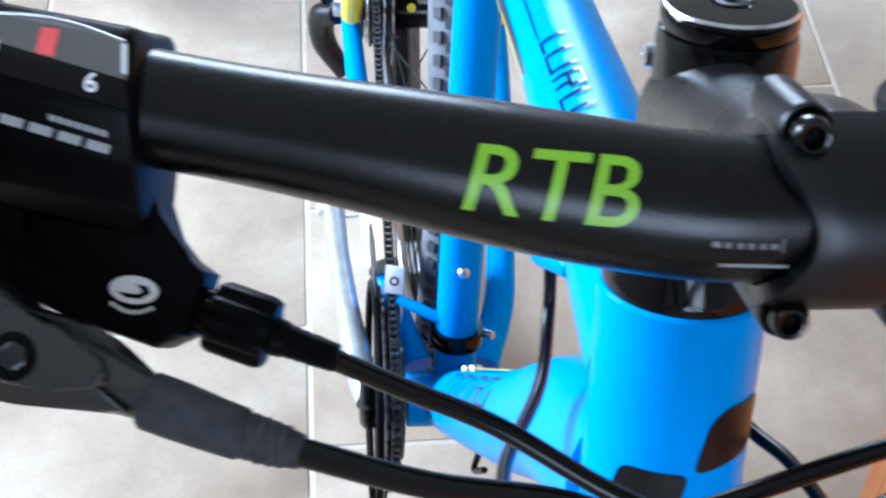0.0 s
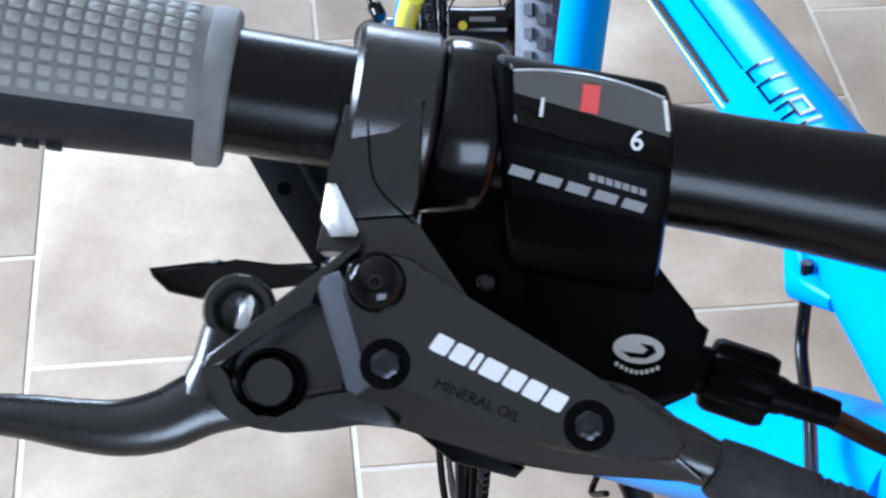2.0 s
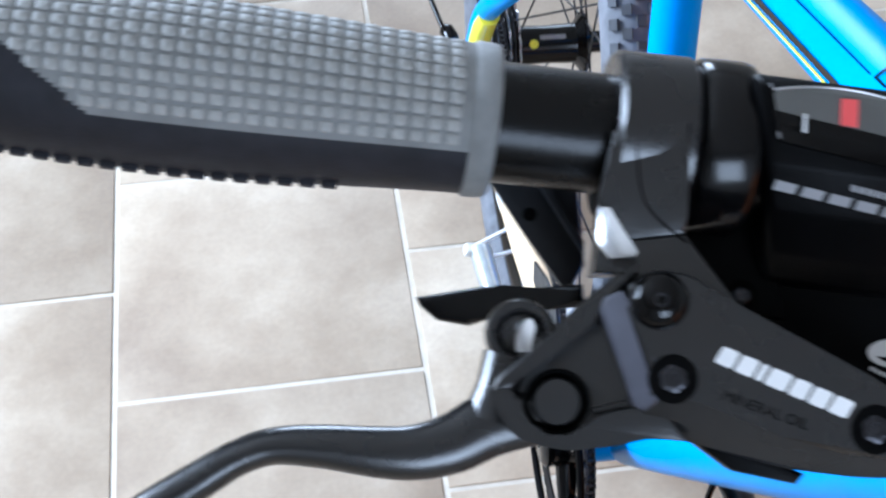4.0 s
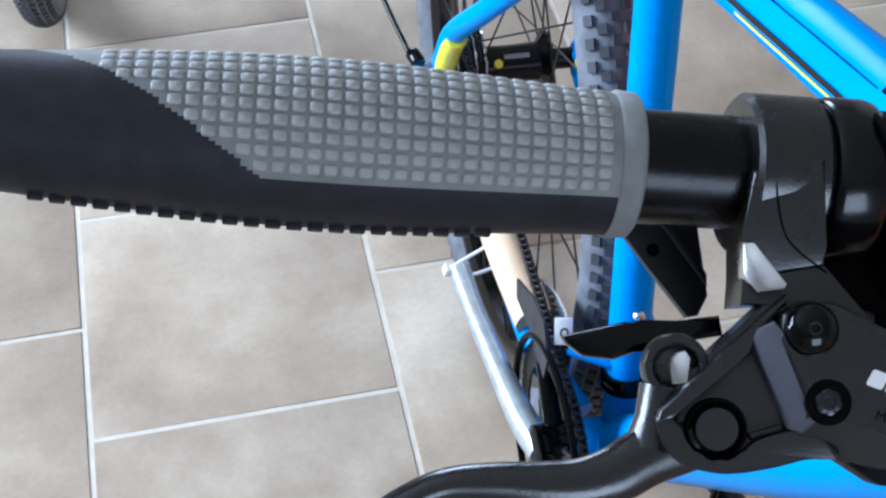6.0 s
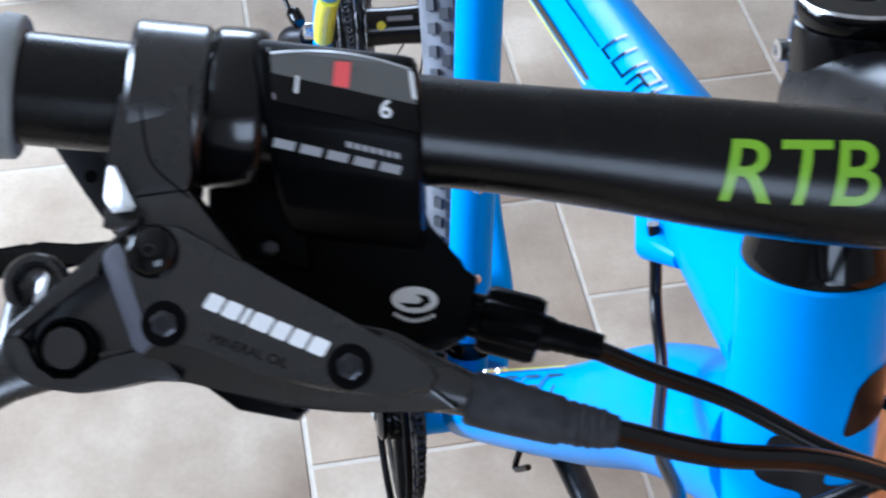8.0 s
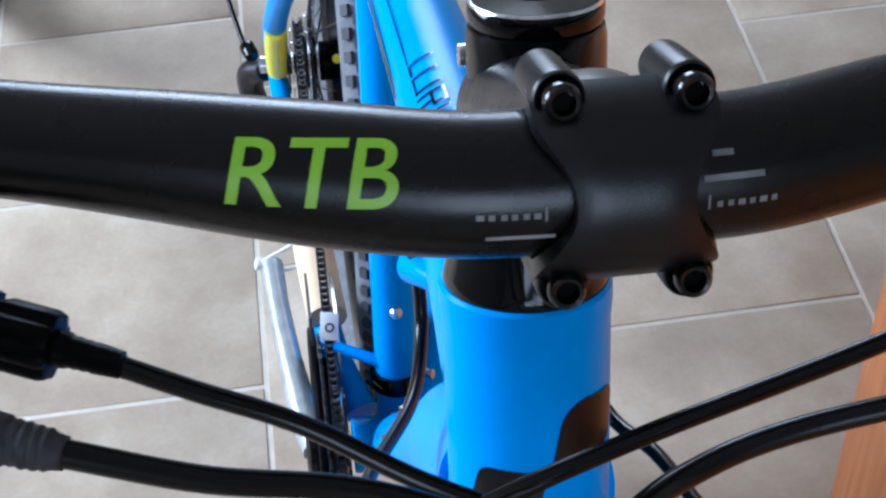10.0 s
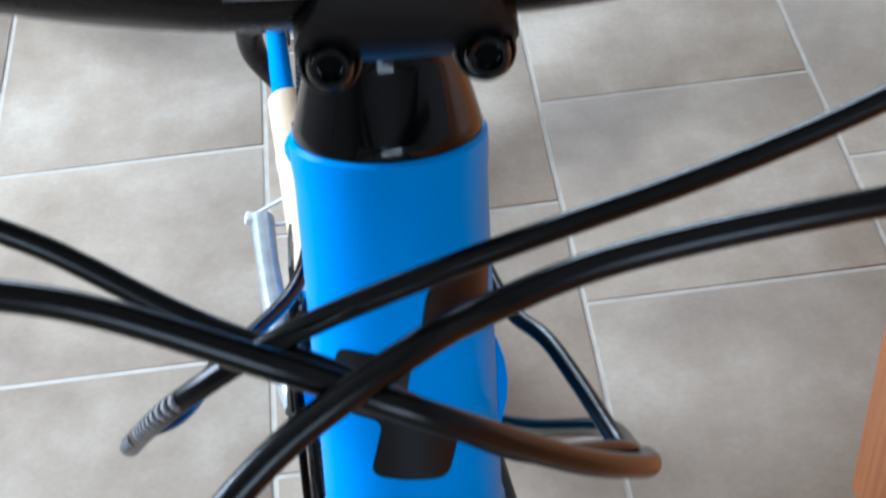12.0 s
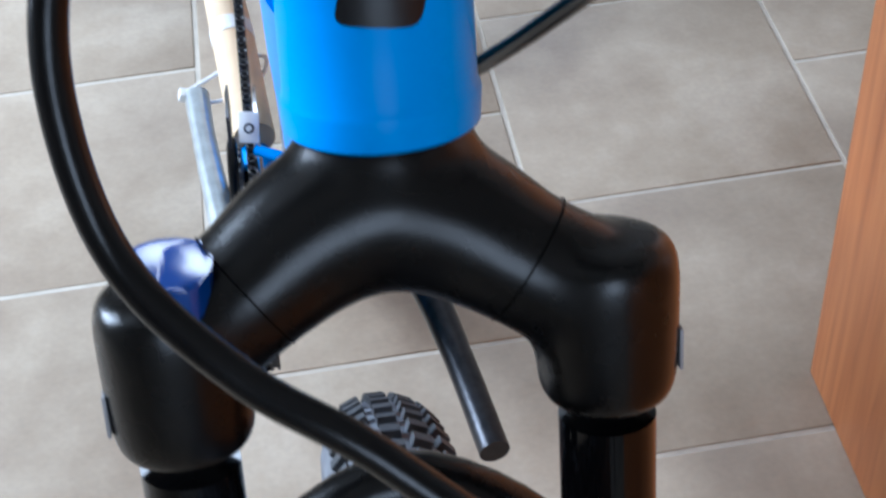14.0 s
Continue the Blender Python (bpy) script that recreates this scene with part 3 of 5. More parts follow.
blade = part("lever_blade", sweep(LEV, [(w * 0.001, 0.0040) for w in wid], 28, None, None, True, E3), LEVER_BLACK, lever, "curved black lever blade")
eye = part("lever_eye", revolve([(4.0, -4), (6.5, -4), (6.8, -2.5), (6.8, 0.3), (6.2, 1.3), (4.9, 1.3), (4.4, 0.6), (4.0, -4)], KM @ pose(-27.0, 12.1, -9.5), 44, None, False), LEVER_BLACK, lever)
part("eye_neck", sweep([kp(-29.5, 8.0, -12), kp(-32.0, 2.5, -12), kp(-34.5, -3.5, -12)], [0.0052, 0.0046, 0.0056], 20), LEVER_BLACK, eye)
part("adjuster_disc", revolve([(4.6, -5), (4.6, -1.2), (4.2, -0.9), (0.1, -0.9)], KM @ pose(-27.0, 12.1, -9.5), 32), LEVER_BLACK, eye)
part("adjuster_plate", prism([(-27.9, 14.8), (-24.4, 15.0), (-23.8, 13.2), (-25.4, 8.4), (-28.4, 8.6)], -11.5, -9.2, KM, 0.25, 2, None, lambda x, y: 0.5 * (x + 26) - 0.28 * (y - 12)), STEEL, eye, "bright steel reach adjuster plate")
part("adjuster_screw", block((-30.5, 11.8, -10.9), (-29.4, 13.2, -10.2), 0.1, KM), DARK_STEEL, eye)
# maker's mark as plain white slanted blocks, and the fluid note
ang = math.atan2(-13.0, 22.2)
for k, w in enumerate((3.3, 3.4, 1.3, 4.1, 3.3, 3.4, 3.6)):
    x0 = sum((3.3, 3.4, 1.3, 4.1, 3.3, 3.4, 3.6)[:k]) + k * 0.55
    m = KM @ pose(7.5, 2.6, 0.0, 0, 0, math.degrees(ang))
    part("logo_block", prism(rounded([(x0, 0), (x0 + w, 0), (x0 + w + 0.5, 3.4), (x0 + 0.5, 3.4)], 0.5, 2), -0.05, 0.06, m), WHITE, cap, "plain white slanted logo block")
bm = lettering("MINERAL OIL", 2.75, 0.0, 0.05)
bmesh.ops.transform(bm, matrix=KM @ pose(7.9, -4.3, 0.04, 0, 0, math.degrees(ang) + 3.6), verts=bm.verts)
part("fluid_lettering", bm, DIM_PRINT, cap, "dim embossed lettering", 0)
# hose boot and brake hose
part("hose_ferrule", sweep([kp(46, -16.5, -9), kp(53, -19.8, -8.5), kp(59, -22.6, -8)], [0.0060, 0.0052, 0.0042], 24), LEVER_BLACK, lever)
BOOT = [(57.0, -22.1, 5.0), (57.6, -22.4, 5.6), (63, -24.6, 5.6), (70, -27.6, 5.2), (74.6, -29.4, 5.0), (75.4, -29.7, 4.3), (76.4, -30.0, 4.6), (77.4, -30.4, 4.2), (78.4, -30.8, 4.6), (79.4, -31.1, 4.1), (80.4, -31.5, 4.4), (81.4, -31.8, 3.9), (82.4, -32.1, 4.2), (83.4, -32.5, 3.6), (85.5, -33.2, 3.3)]
part("hose_boot", sweep([kp(a, b, -8) for a, b, r in BOOT], [r * 0.001 for a, b, r in BOOT], 28), RUBBER, lever, "grey-black rubber boot on the brake hose")

# shifter
HOUSE = [(55, -30), (54.4, -19), (53.0, -12.6), (50, -9.8), (42, -8.8), (35, -10.2), (27, -15), (19, -22), (14.5, -29), (13.5, -36), (18, -50), (48, -54), (58, -44)]


def house_line(a):
    return -0.232 * (a - 39), -0.150 * (a - 39)


def house_c(a, b):
    """Height of the housing's face at that place."""
    db, dc = house_line(a)
    b -= db
    for (b0, c0), (b1, c1) in zip(HOUSE[:10], HOUSE[1:10]):
        if b1 <= b <= b0:
            return c0 + (c1 - c0) * (b0 - b) / (b0 - b1) + dc
    return -30 + dc


def house_ring(a, shrink=0.0):
    db, dc = house_line(a)
    return [kp(a - (0.11 * max(0.0, 46 - b) if a > 50 else 0.0), 38 + (b - 38) * (1 - shrink) + db, -31 + (c + 31) * (1 - shrink) + dc) for b, c in HOUSE]


bm = loft(bmesh.new(), [house_ring(a, s) for a, s in ((23.2, 0.10), (23.8, 0.03), (25, 0.0), (53.6, 0.0), (55.2, 0.02), (56, 0.09))])
bmesh.ops.recalc_face_normals(bm, faces=bm.faces)
bmesh.ops.bevel(bm, geom=[e for e in bm.edges if len(e.link_faces) == 2 and e.calc_length() > 0.02], offset=0.0016, segments=2, profile=0.5, affect="EDGES", clamp_overlap=True)
shifter = part("gear_shifter", bm, PLASTIC, bike, "black nine-speed trigger shifter with gear display window")
p0, d0 = bar_at(-0.1850)
part("clamp_band", revolve([(0.0125, -0.0054), (0.0164, -0.0054), (0.0172, -0.0048), (0.0176, -0.0036), (0.0178, 0.0), (0.0178, 0.0042), (0.0174, 0.0056), (0.0166, 0.0064), (0.0125, 0.0064)], frame_of(p0, d0), 44), CLAMP_BLACK, shifter)
lower = part("lower_cover", prism([(5, 24), (24, 24), (53, 20), (54.2, 15), (55.6, 10.4), (58.8, 5.8), (62.8, 2.6), (58.2, -10.2), (52, -12.4), (36, -6), (13, 6)], -50, -34, KM, 1.3, 2), PLASTIC, shifter)
part("housing_web", prism([(7.5, 36), (27, 36), (27, 9), (14, 12.6), (6, 24)], -54, -31, KM, 1.5, 2), PLASTIC, shifter)
torx_screw(18.9, 15.0, -30.8, 1.8, shifter)


def house_print(name, outline, material, lift=0.15, label="", thick=0.12, parent=None):
    n = len(outline)
    bm = bmesh.new()
    lo = [bm.verts.new(kp(a, b, house_c(a, b) + lift - thick)) for a, b in outline]
    hi = [bm.verts.new(kp(a, b, house_c(a, b) + lift)) for a, b in outline]
    bm.faces.new(hi)
    for i in range(n):
        bm.faces.new((lo[i], lo[(i + 1) % n], hi[(i + 1) % n], hi[i]))
    bmesh.ops.recalc_face_normals(bm, faces=bm.faces)
    return part(name, bm, material, parent or shifter, label, 0)


def band(a0, a1, b0, b1, n=8, curve=0.0, low_slope=-0.35, top_slope=-0.35):
    """An outline between two slanting lines across the housing."""
    xs = [a0 + (a1 - a0) * k / n for k in range(n + 1)]
    low = [(x, b0 + low_slope * (x - 39)) for x in xs]
    top = [(x, b1 + top_slope * (x - 39) + curve * math.sin(math.pi * k / n)) for k, x in enumerate(xs)]
    return low + top[::-1]


display = house_print("display_face", band(26.4, 54.6, 43.9, 48.8, 8, 0.0, -0.35, -0.232), DISPLAY, 0.35, "grey gear display behind a clear lens", 0.4)
house_print("display_face", band(26.6, 54.4, 48.8, 49.6, 10, 2.2, -0.232, -0.232), DISPLAY, 0.35, "grey gear display behind a clear lens", 0.4)
house_print("display_strip", band(26.0, 54.6, 41.6, 43.9, 8), GLOSS_BLACK, 0.35, "", 0.4)
house_print("display_strip", band(26.0, 54.6, 38.0, 41.6, 8), GLOSS_BLACK, 0.35, "", 0.4)
house_print("gear_marker", [(38.2, 44.2), (41.4, 43.4), (42.5, 48.8), (39.3, 49.3)], RED, 0.9, "red gear indicator", 0.6)
# Pale edges imitate light caught by a clear lens, which is not modelled
for a0, a1, b0, b1, mt in ((54.0, 54.8, 45.0, 51.0, WHITE), (26.0, 26.4, 38.4, 49.4, GREY_PRINT), (26.0, 54.4, 37.8, 38.05, DEEP_BLACK)):
    house_print("display_edge", band(a0, a1, b0, b1, 6), mt, 0.6, "", 0.4)
for txt, a, b in (("1", 32.8, 46.6), ("9", 50.0, 39.6)):
    bm = lettering(txt, 5.2, 0.0, 0.0, 0.06)
    bmesh.ops.transform(bm, matrix=pose(a, b, 0, 0, 0, 168), verts=bm.verts)
    for v in bm.verts:
        v.co = kp(v.co.x, v.co.y, house_c(v.co.x, v.co.y) + 1.5)
    part("gear_number", bm, WHITE, shifter, "white gear number", 0)


def slant(a, b, w, hgt, skew):
    return [(x, y - 0.35 * (x - 39)) for x, y in ((a, b), (a + w, b), (a + w + skew, b + hgt), (a + skew, b + hgt))]


for k in range(5):
    house_print("logo_block", slant(24.2 + k * 5.2, 28.7, 4.1, 1.9, 0.9), GREY_PRINT, 0.25, "plain grey slanted logo block")
for k in range(7):
    house_print("logo_block", slant(39.2 + k * 1.55, 31.9, 1.2, 1.2, 0.1), GREY_PRINT, 0.25, "plain grey logo block")
OVAL = pose(48.3, -0.3, 0, 0, 0, -10)
oval = part("oval_mark", prism(circle(0, 0, 5.1, 36, 2.9), -34.2, -33.9, KM @ OVAL), WHITE, shifter, "white oval badge", 0)
part("oval_swoosh", prism([(43.6, 0.2), (45.5, -0.9), (48.6, -0.8), (50.6, 0.6), (49.8, 1.9), (47.2, 2.1), (48.8, 1.0), (48.0, 0.1), (45.8, 0.1)], -34.0, -33.85, KM @ OVAL @ pose(-47, -0.9, 0)), DEEP_BLACK, oval, "", 0)
for k in range(9):
    x0 = 42.6 + k * 1.02
    y0 = -2.6 - 1.5 * math.sin(math.pi * (k + 0.5) / 9)
    part("small_print", prism([(x0, y0), (x0 + 0.7, y0), (x0 + 0.7, y0 + 0.85), (x0, y0 + 0.85)], -34.1, -33.9, KM @ OVAL @ pose(-47, -0.9, 0)), WHITE, shifter, "", 0)
rim = band(26.6, 54.4, 43.9, 49.6, 10, 2.2, -0.35, -0.232)
# Silver line painted in for the glint along the lens's upper edge
part("lens_edge_glint", sweep([kp(a, b, house_c(a, b) + 0.4) for a, b in rim[11:]], 0.00026, 8), SILVER, shifter, "thin silver line imitating the bright edge of a clear lens")
# barrel adjuster
adj = frame_of(kp(59.5, -4.6, -42), kp(75.5, -11.2, -42) - kp(59.5, -4.6, -42))
barrel = part("barrel_adjuster", revolve([(0.0050, 0.0), (0.0052, 0.003), (0.0072, 0.0035), (0.0078, 0.0048), (0.0078, 0.0150), (0.0072, 0.0166), (0.0045, 0.0170)], adj, 48, None, True, 8, 0.12), PLASTIC, shifter, "black ribbed plastic barrel adjuster")
part("adjuster_boss", revolve([(0.0042, 0.016), (0.0040, 0.019), (0.0034, 0.0205), (0.0036, 0.0215), (0.0033, 0.0225), (0.0035, 0.0235), (0.0032, 0.0245), (0.0034, 0.0255), (0.0030, 0.031)], adj, 24), PLASTIC, barrel)
# release trigger and thumb lever
part("release_trigger", prism([(-47.0, 22.4), (-33.0, 23.0), (-29.8, 21.5), (-13, 21.0), (-13, 16.5), (-28, 17.2), (-37, 15.4), (-43.3, 17.3), (-46.3, 20.5)], -31, -26, KM, 1.4, 3), GLOSS_BLACK, shifter, "slim black release trigger")
thumb = part("thumb_lever", prism([(-31.5, 51), (-10, 51), (-11, 26), (-14, 22), (-16.6, 21.9), (-23.3, 34.6)], -50, -46, KM, 0.9, 2), THUMB, shifter, "broad black thumb lever with a small hole")
part("thumb_rib", prism([(-20.5, 47.5), (-18.5, 48.5), (-10.5, 31), (-11, 28)], -47, -45.2, KM, 0.5, 2), THUMB, thumb)
# The hole is a black disc that stands for its shade
part("lever_hole_shade", revolve([(1.5, -1), (1.5, 0.06), (0.2, 0.06)], KM @ pose(-21.5, 38.3, -46), 20), DEEP_BLACK, thumb)

# stem
SX = -0.0030
NV = Vector((0, -0.906, 0.423)).normalized()
TV = Vector((0, 0.423, 0.906)).normalized()
SP = Vector((SX, HT_TOP.y, HT_TOP.z)) + UP * 0.058
STEM_LINE = [CB + NV * 0.004, CB - NV * 0.02, CB.lerp(SP, 0.3), CB.lerp(SP, 0.7), SP]
stem = part("stem", sweep(spline([Vector((SX, p.y, p.z)) for p in STEM_LINE], 6), [0.0185, 0.0180, 0.0165, 0.0172, 0.0195], 36), LEVER_BLACK, bike, "black alloy stem with four-bolt faceplate")


part("steerer_clamp", revolve([(0.0180, 0.034), (0.0192, 0.036), (0.0196, 0.040), (0.0196, 0.080), (0.0190, 0.083), (0.0175, 0.084)], frame_of(HT_TOP + SIDE * 0.004, UP), 44), CLAMP_BLACK, stem)
capm = frame_of(HT_TOP + SIDE * 0.004, UP)
top_cap = part("top_cap", revolve([(0.0184, 0.084), (0.0190, 0.086), (0.0190, 0.089), (0.0178, 0.0905), (0.0060, 0.0908), (0.0052, 0.0895), (0.0005, 0.0895)], capm, 44), GLOSS_BLACK, stem)
part("cap_ring", torus(capm @ pose(0, 0, 0.0895), 0.0176, 0.0010, 48, 8), STEEL, top_cap, "bright steel ring on the top cap")
part("cap_bolt", revolve([(0.0045, 0.088), (0.0045, 0.0912), (0.0026, 0.0914), (0.0022, 0.0895), (0.0002, 0.0894)], capm, 24), DARK_STEEL, top_cap)
for s in (0.048, 0.072):
    part("pinch_bolt", revolve([(0.0034, 0), (0.0034, 0.004), (0.0016, 0.0042), (0.0014, 0.003), (0.0002, 0.003)], frame_of(HT_TOP + UP * s + SIDE * -0.0125 - FWD * 0.010, (-1, 0, 0)), 20), STEEL, stem, "small bright steel pinch bolt")
# faceplate: a curved shell with a narrow waist
bm = bmesh.new()
rows, colsn = 26, 12
outer, inner = [], []
for i in range(rows + 1):
    t = i / rows
    ph = radians(-84 + 168 * t)
    w = 0.0120 + 0.0072 * math.sin(min(1.0, abs(2 * t - 1) / 0.72) * math.pi / 2) ** 2.2
    ro, ri = [], []
    for j in range(colsn + 1):
        q = 2 * j / colsn - 1
        rad = 0.0206 - 0.0012 * abs(q) ** 4 + 0.0012 * abs(2 * t - 1) ** 3
        base = Vector((SX + w * q, CB.y, CB.z))
        dirv = NV * math.cos(ph) + TV * math.sin(ph)
        ro.append(bm.verts.new(base + dirv * rad))
        ri.append(bm.verts.new(base + dirv * 0.0160))
    outer.append(ro)
    inner.append(ri)
for i in range(rows):
    for j in range(colsn):
        bm.faces.new((outer[i][j], outer[i][j + 1], outer[i + 1][j + 1], outer[i + 1][j]))
    bm.faces.new((outer[i][0], outer[i + 1][0], inner[i + 1][0], inner[i][0]))
    bm.faces.new((outer[i][-1], inner[i][-1], inner[i + 1][-1], outer[i + 1][-1]))
for i in (0, rows):
    for j in range(colsn):
        bm.faces.new((outer[i][j], inner[i][j], inner[i][j + 1], outer[i][j + 1]))
bmesh.ops.recalc_face_normals(bm, faces=bm.faces)
faceplate = part("faceplate", bm, FACE_BLACK, stem, "black waisted faceplate", 50)
for sx in (-1, 1):
    for st in (-1, 1):
        o = Vector((SX + sx * 0.0134, CB.y, CB.z)) + TV * (st * 0.0200)
        boss = part("bolt_boss", revolve([(0.0054, -0.012), (0.0056, 0.0075), (0.0054, 0.0088), (0.0050, 0.0092), (0.0046, 0.0086), (0.0044, 0.0060), (0.0040, 0.0058)], frame_of(o, NV), 36), FACE_BLACK, faceplate)
        part("bolt", revolve([(0.0039, 0.004), (0.0040, 0.0125), (0.0038, 0.0136), (0.0032, 0.0142), (0.0025, 0.0140), (0.0023, 0.0105), (0.0003, 0.0103)], frame_of(o, NV), 36), CLAMP_BLACK, faceplate, "glossy black socket-head bolt")
        # A black disc colours the socket floor as if in shade
        part("bolt_socket_shade", revolve([(0.0024, 0.0100), (0.0024, 0.0112), (0.0003, 0.0110)], frame_of(o, NV), 6), DEEP_BLACK, faceplate)
axis = (SP - CB).normalized()
crest = (Vector((0, 0, 1)) - axis * axis.z).normalized()
for f, w, mt in ((0.42, 0.010, GREEN), (0.30, 0.008, WHITE)):
    o = Vector((SX, CB.y, CB.z)).lerp(SP, f) + crest * 0.0172
    part("stem_mark", block((-w / 2, -0.0005, -0.0025), (w / 2, 0.0005, 0.0002), 0, frame_of(o, crest, axis)), mt, stem, "thin printed line", 0)

# frame
head_tube = part("head_tube", revolve([(0.0240, -0.0030), (0.0258, -0.0018), (0.0264, 0.0060), (0.0262, 0.0070), (0.0255, 0.0088), (0.0254, 0.026), (0.0253, 0.050), (0.0253, HT_LEN - 0.012), (0.0258, HT_LEN - 0.007), (0.0258, HT_LEN - 0.001), (0.0248, HT_LEN)], frame_of(HT_LOW, UP), 56), BLUE, bike, "bright blue head tube with a black emblem")
part("headset_cone", revolve([(0.0242, -0.0004), (0.0247, 0.0013), (0.0240, 0.0040), (0.0196, 0.0205), (0.0190, 0.0230), (0.0190, 0.0310), (0.0170, 0.0315)], frame_of(steer(HT_LEN), UP), 56), GLOSS_BLACK, head_tube, "glossy black conical headset cover")


def on_head(x, s, lift=0.0002):
    a = math.asin(max(-1, min(1, x / 0.0256)))
    r = 0.0255 + lift
    return steer(s) + FWD * (r * math.cos(a)) + SIDE * (r * math.sin(a))


def head_print(outline, material, label=""):
    bm = prism([(x, s) for x, s in outline], 0, 0.0001, Matrix(), 0)
    bmesh.ops.triangulate(bm, faces=bm.faces)
    a, b, c, d = extent(bm)
    for k in range(1, 14):
        x = a + (b - a) * k / 14
        bmesh.ops.bisect_plane(bm, geom=list(bm.verts) + list(bm.edges) + list(bm.faces), plane_co=(x, 0, 0), plane_no=(1, 0, 0))
    for v in bm.verts:
        v.co = on_head(v.co.x, v.co.y, 0.0002 + v.co.z)
    return part("emblem", bm, material, head_tube, label, 60)


head_print(rounded([(-0.0178, 0.0690), (0.0016, 0.0681), (-0.0022, 0.0510), (0.0146, 0.0484), (0.0088, 0.0290), (-0.0120, 0.0310), (-0.0075, 0.0485), (-0.0216, 0.0498)], 0.0036), FACE_BLACK, "black angular emblem")
head_print(rounded([(0.0062, 0.0862), (0.0120, 0.0905), (0.0236, 0.0885), (0.0222, 0.0705), (0.0025, 0.0684)], 0.0032), FACE_BLACK, "black angular emblem")
TT = [steer(0.088, -0.004), Vector((-0.002, 0.17, 0.846)), Vector((0, 0.30, 0.808)), Vector((0, 0.44, 0.766)), Vector((0, 0.575, 0.722))]
top_tube = part("top_tube", sweep(spline(TT, 6), [0.0255, 0.0232, 0.0208, 0.0195, 0.0180], 32), BLUE, bike, "blue top tube with thin dark lettering")
DT = [steer(0.042, -0.004), Vector((-0.002, 0.152, 0.730)), Vector((0, 0.25, 0.597)), Vector((0, 0.39, 0.417)), Vector((0, 0.478, 0.305))]
down_tube = part("down_tube", sweep(spline(DT, 6), [0.0290, 0.0290, 0.0270, 0.0255, 0.0240], 32), BLUE, bike, "blue down tube with dark and yellow graphics")
BBP = Vector((0, 0.487, 0.298))
ST = [BBP, Vector((0, 0.5155, 0.435)), Vector((0, 0.556, 0.630)), Vector((0, 0.580, 0.745))]
seat_tube = part("seat_tube", sweep(spline(ST, 6), 0.0158, 32), BLUE, bike)
part("bottom_bracket_shell", revolve([(0.020, -0.036), (0.0215, -0.035), (0.0215, 0.035), (0.020, 0.036)], frame_of(BBP, (1, 0, 0)), 36), BLUE, bike)
for z, y in ((0.432, 0.500), (0.510, 0.516)):
    part("bottle_bolt", revolve([(0.0048, -0.002), (0.0048, 0.0015), (0.0036, 0.0030), (0.0016, 0.0034), (0.0014, 0.002), (0.0002, 0.002)], frame_of((0, y - 0.002, z), (0, -1, 0.2)), 20), STEEL, seat_tube, "domed bright steel bolt")
for y, z in ((0.405, 0.437), (0.435, 0.398)):
    part("bottle_bolt", revolve([(0.0048, -0.002), (0.0048, 0.0015), (0.0036, 0.0030), (0.0002, 0.0034)], frame_of((0, y + 0.001, z + 0.002), (0, 0.79, 0.61)), 20), STEEL, down_tube, "domed bright steel bolt")


def tube_print(name, line, radius, u0, u1, deg0, deg1, material, parent, label="", n=8, lift=0.0004):
    """A flat mark laid round a straight tube: u along it, degrees from its underside towards the drive side and up."""
    a, b = line
    d = (b - a).normalized()
    up = (Vector((0, 0, 1)) - d * d.z).normalized()
    bm = bmesh.new()
    grid = []
    for i in range(n + 1):
        u = u0 + (u1 - u0) * i / n
        row = []
        for j in range(5):
            g = radians(deg0 + (deg1 - deg0) * j / 4)
            row.append(bm.verts.new(a.lerp(b, u) - SIDE * (math.sin(g) * (radius + lift)) - up * (math.cos(g) * (radius + lift))))
        grid.append(row)
    for i in range(n):
        for j in range(4):
            bm.faces.new((grid[i][j], grid[i][j + 1], grid[i + 1][j + 1], grid[i + 1][j]))
    bmesh.ops.recalc_face_normals(bm, faces=bm.faces)
    return part(name, bm, material, parent, label, 60)


TTL = (Vector((0, 0.19, 0.842)), Vector((0, 0.44, 0.766)))
DTL = (Vector((0, 0.165, 0.705)), Vector((0, 0.39, 0.417)))
# thin letter-like strokes on the top tube: along it, then round it
LO, HI, UW = 132.0, 166.0, 3.0
GLYPHS = (
    ((0.315, 0.308, LO, HI), (0.315, 0.270, LO, LO + UW)),
    ((0.258, 0.192, LO, LO + UW), (0.258, 0.251, LO, HI), (0.199, 0.192, LO, HI)),
    ((0.172, 0.165, LO, HI), (0.172, 0.118, HI - UW, HI), (0.125, 0.118, 150, HI), (0.172, 0.118, 148, 148 + UW), (0.140, 0.133, LO, 148)),
    ((0.098, 0.091, LO, HI), (0.048, 0.041, LO, HI), (0.098, 0.042, LO, LO + UW)),
)
for glyph in GLYPHS:
    for u0, u1, g0, g1 in glyph:
        tube_print("letter_stroke", TTL, 0.0229 - 0.0090 * u0 + 0.0118 * u0 * u0 if u0 > 0 else 0.0232 - 0.012 * u0, u0, u1, g0, g1, GLOSS_BLACK, top_tube, "", 2)
tube_print("pinstripe", TTL, 0.0207, 0.33, 0.98, 131, 133, GLOSS_BLACK, top_tube, "", 8)
tube_print("pinstripe", TTL, 0.0212, 0.0, 0.98, 88, 97, GLOSS_BLACK, top_tube, "", 10)
tube_print("pinstripe", TTL, 0.0212, 0.0, 0.9, 78, 83, YELLOW, top_tube, "", 10)
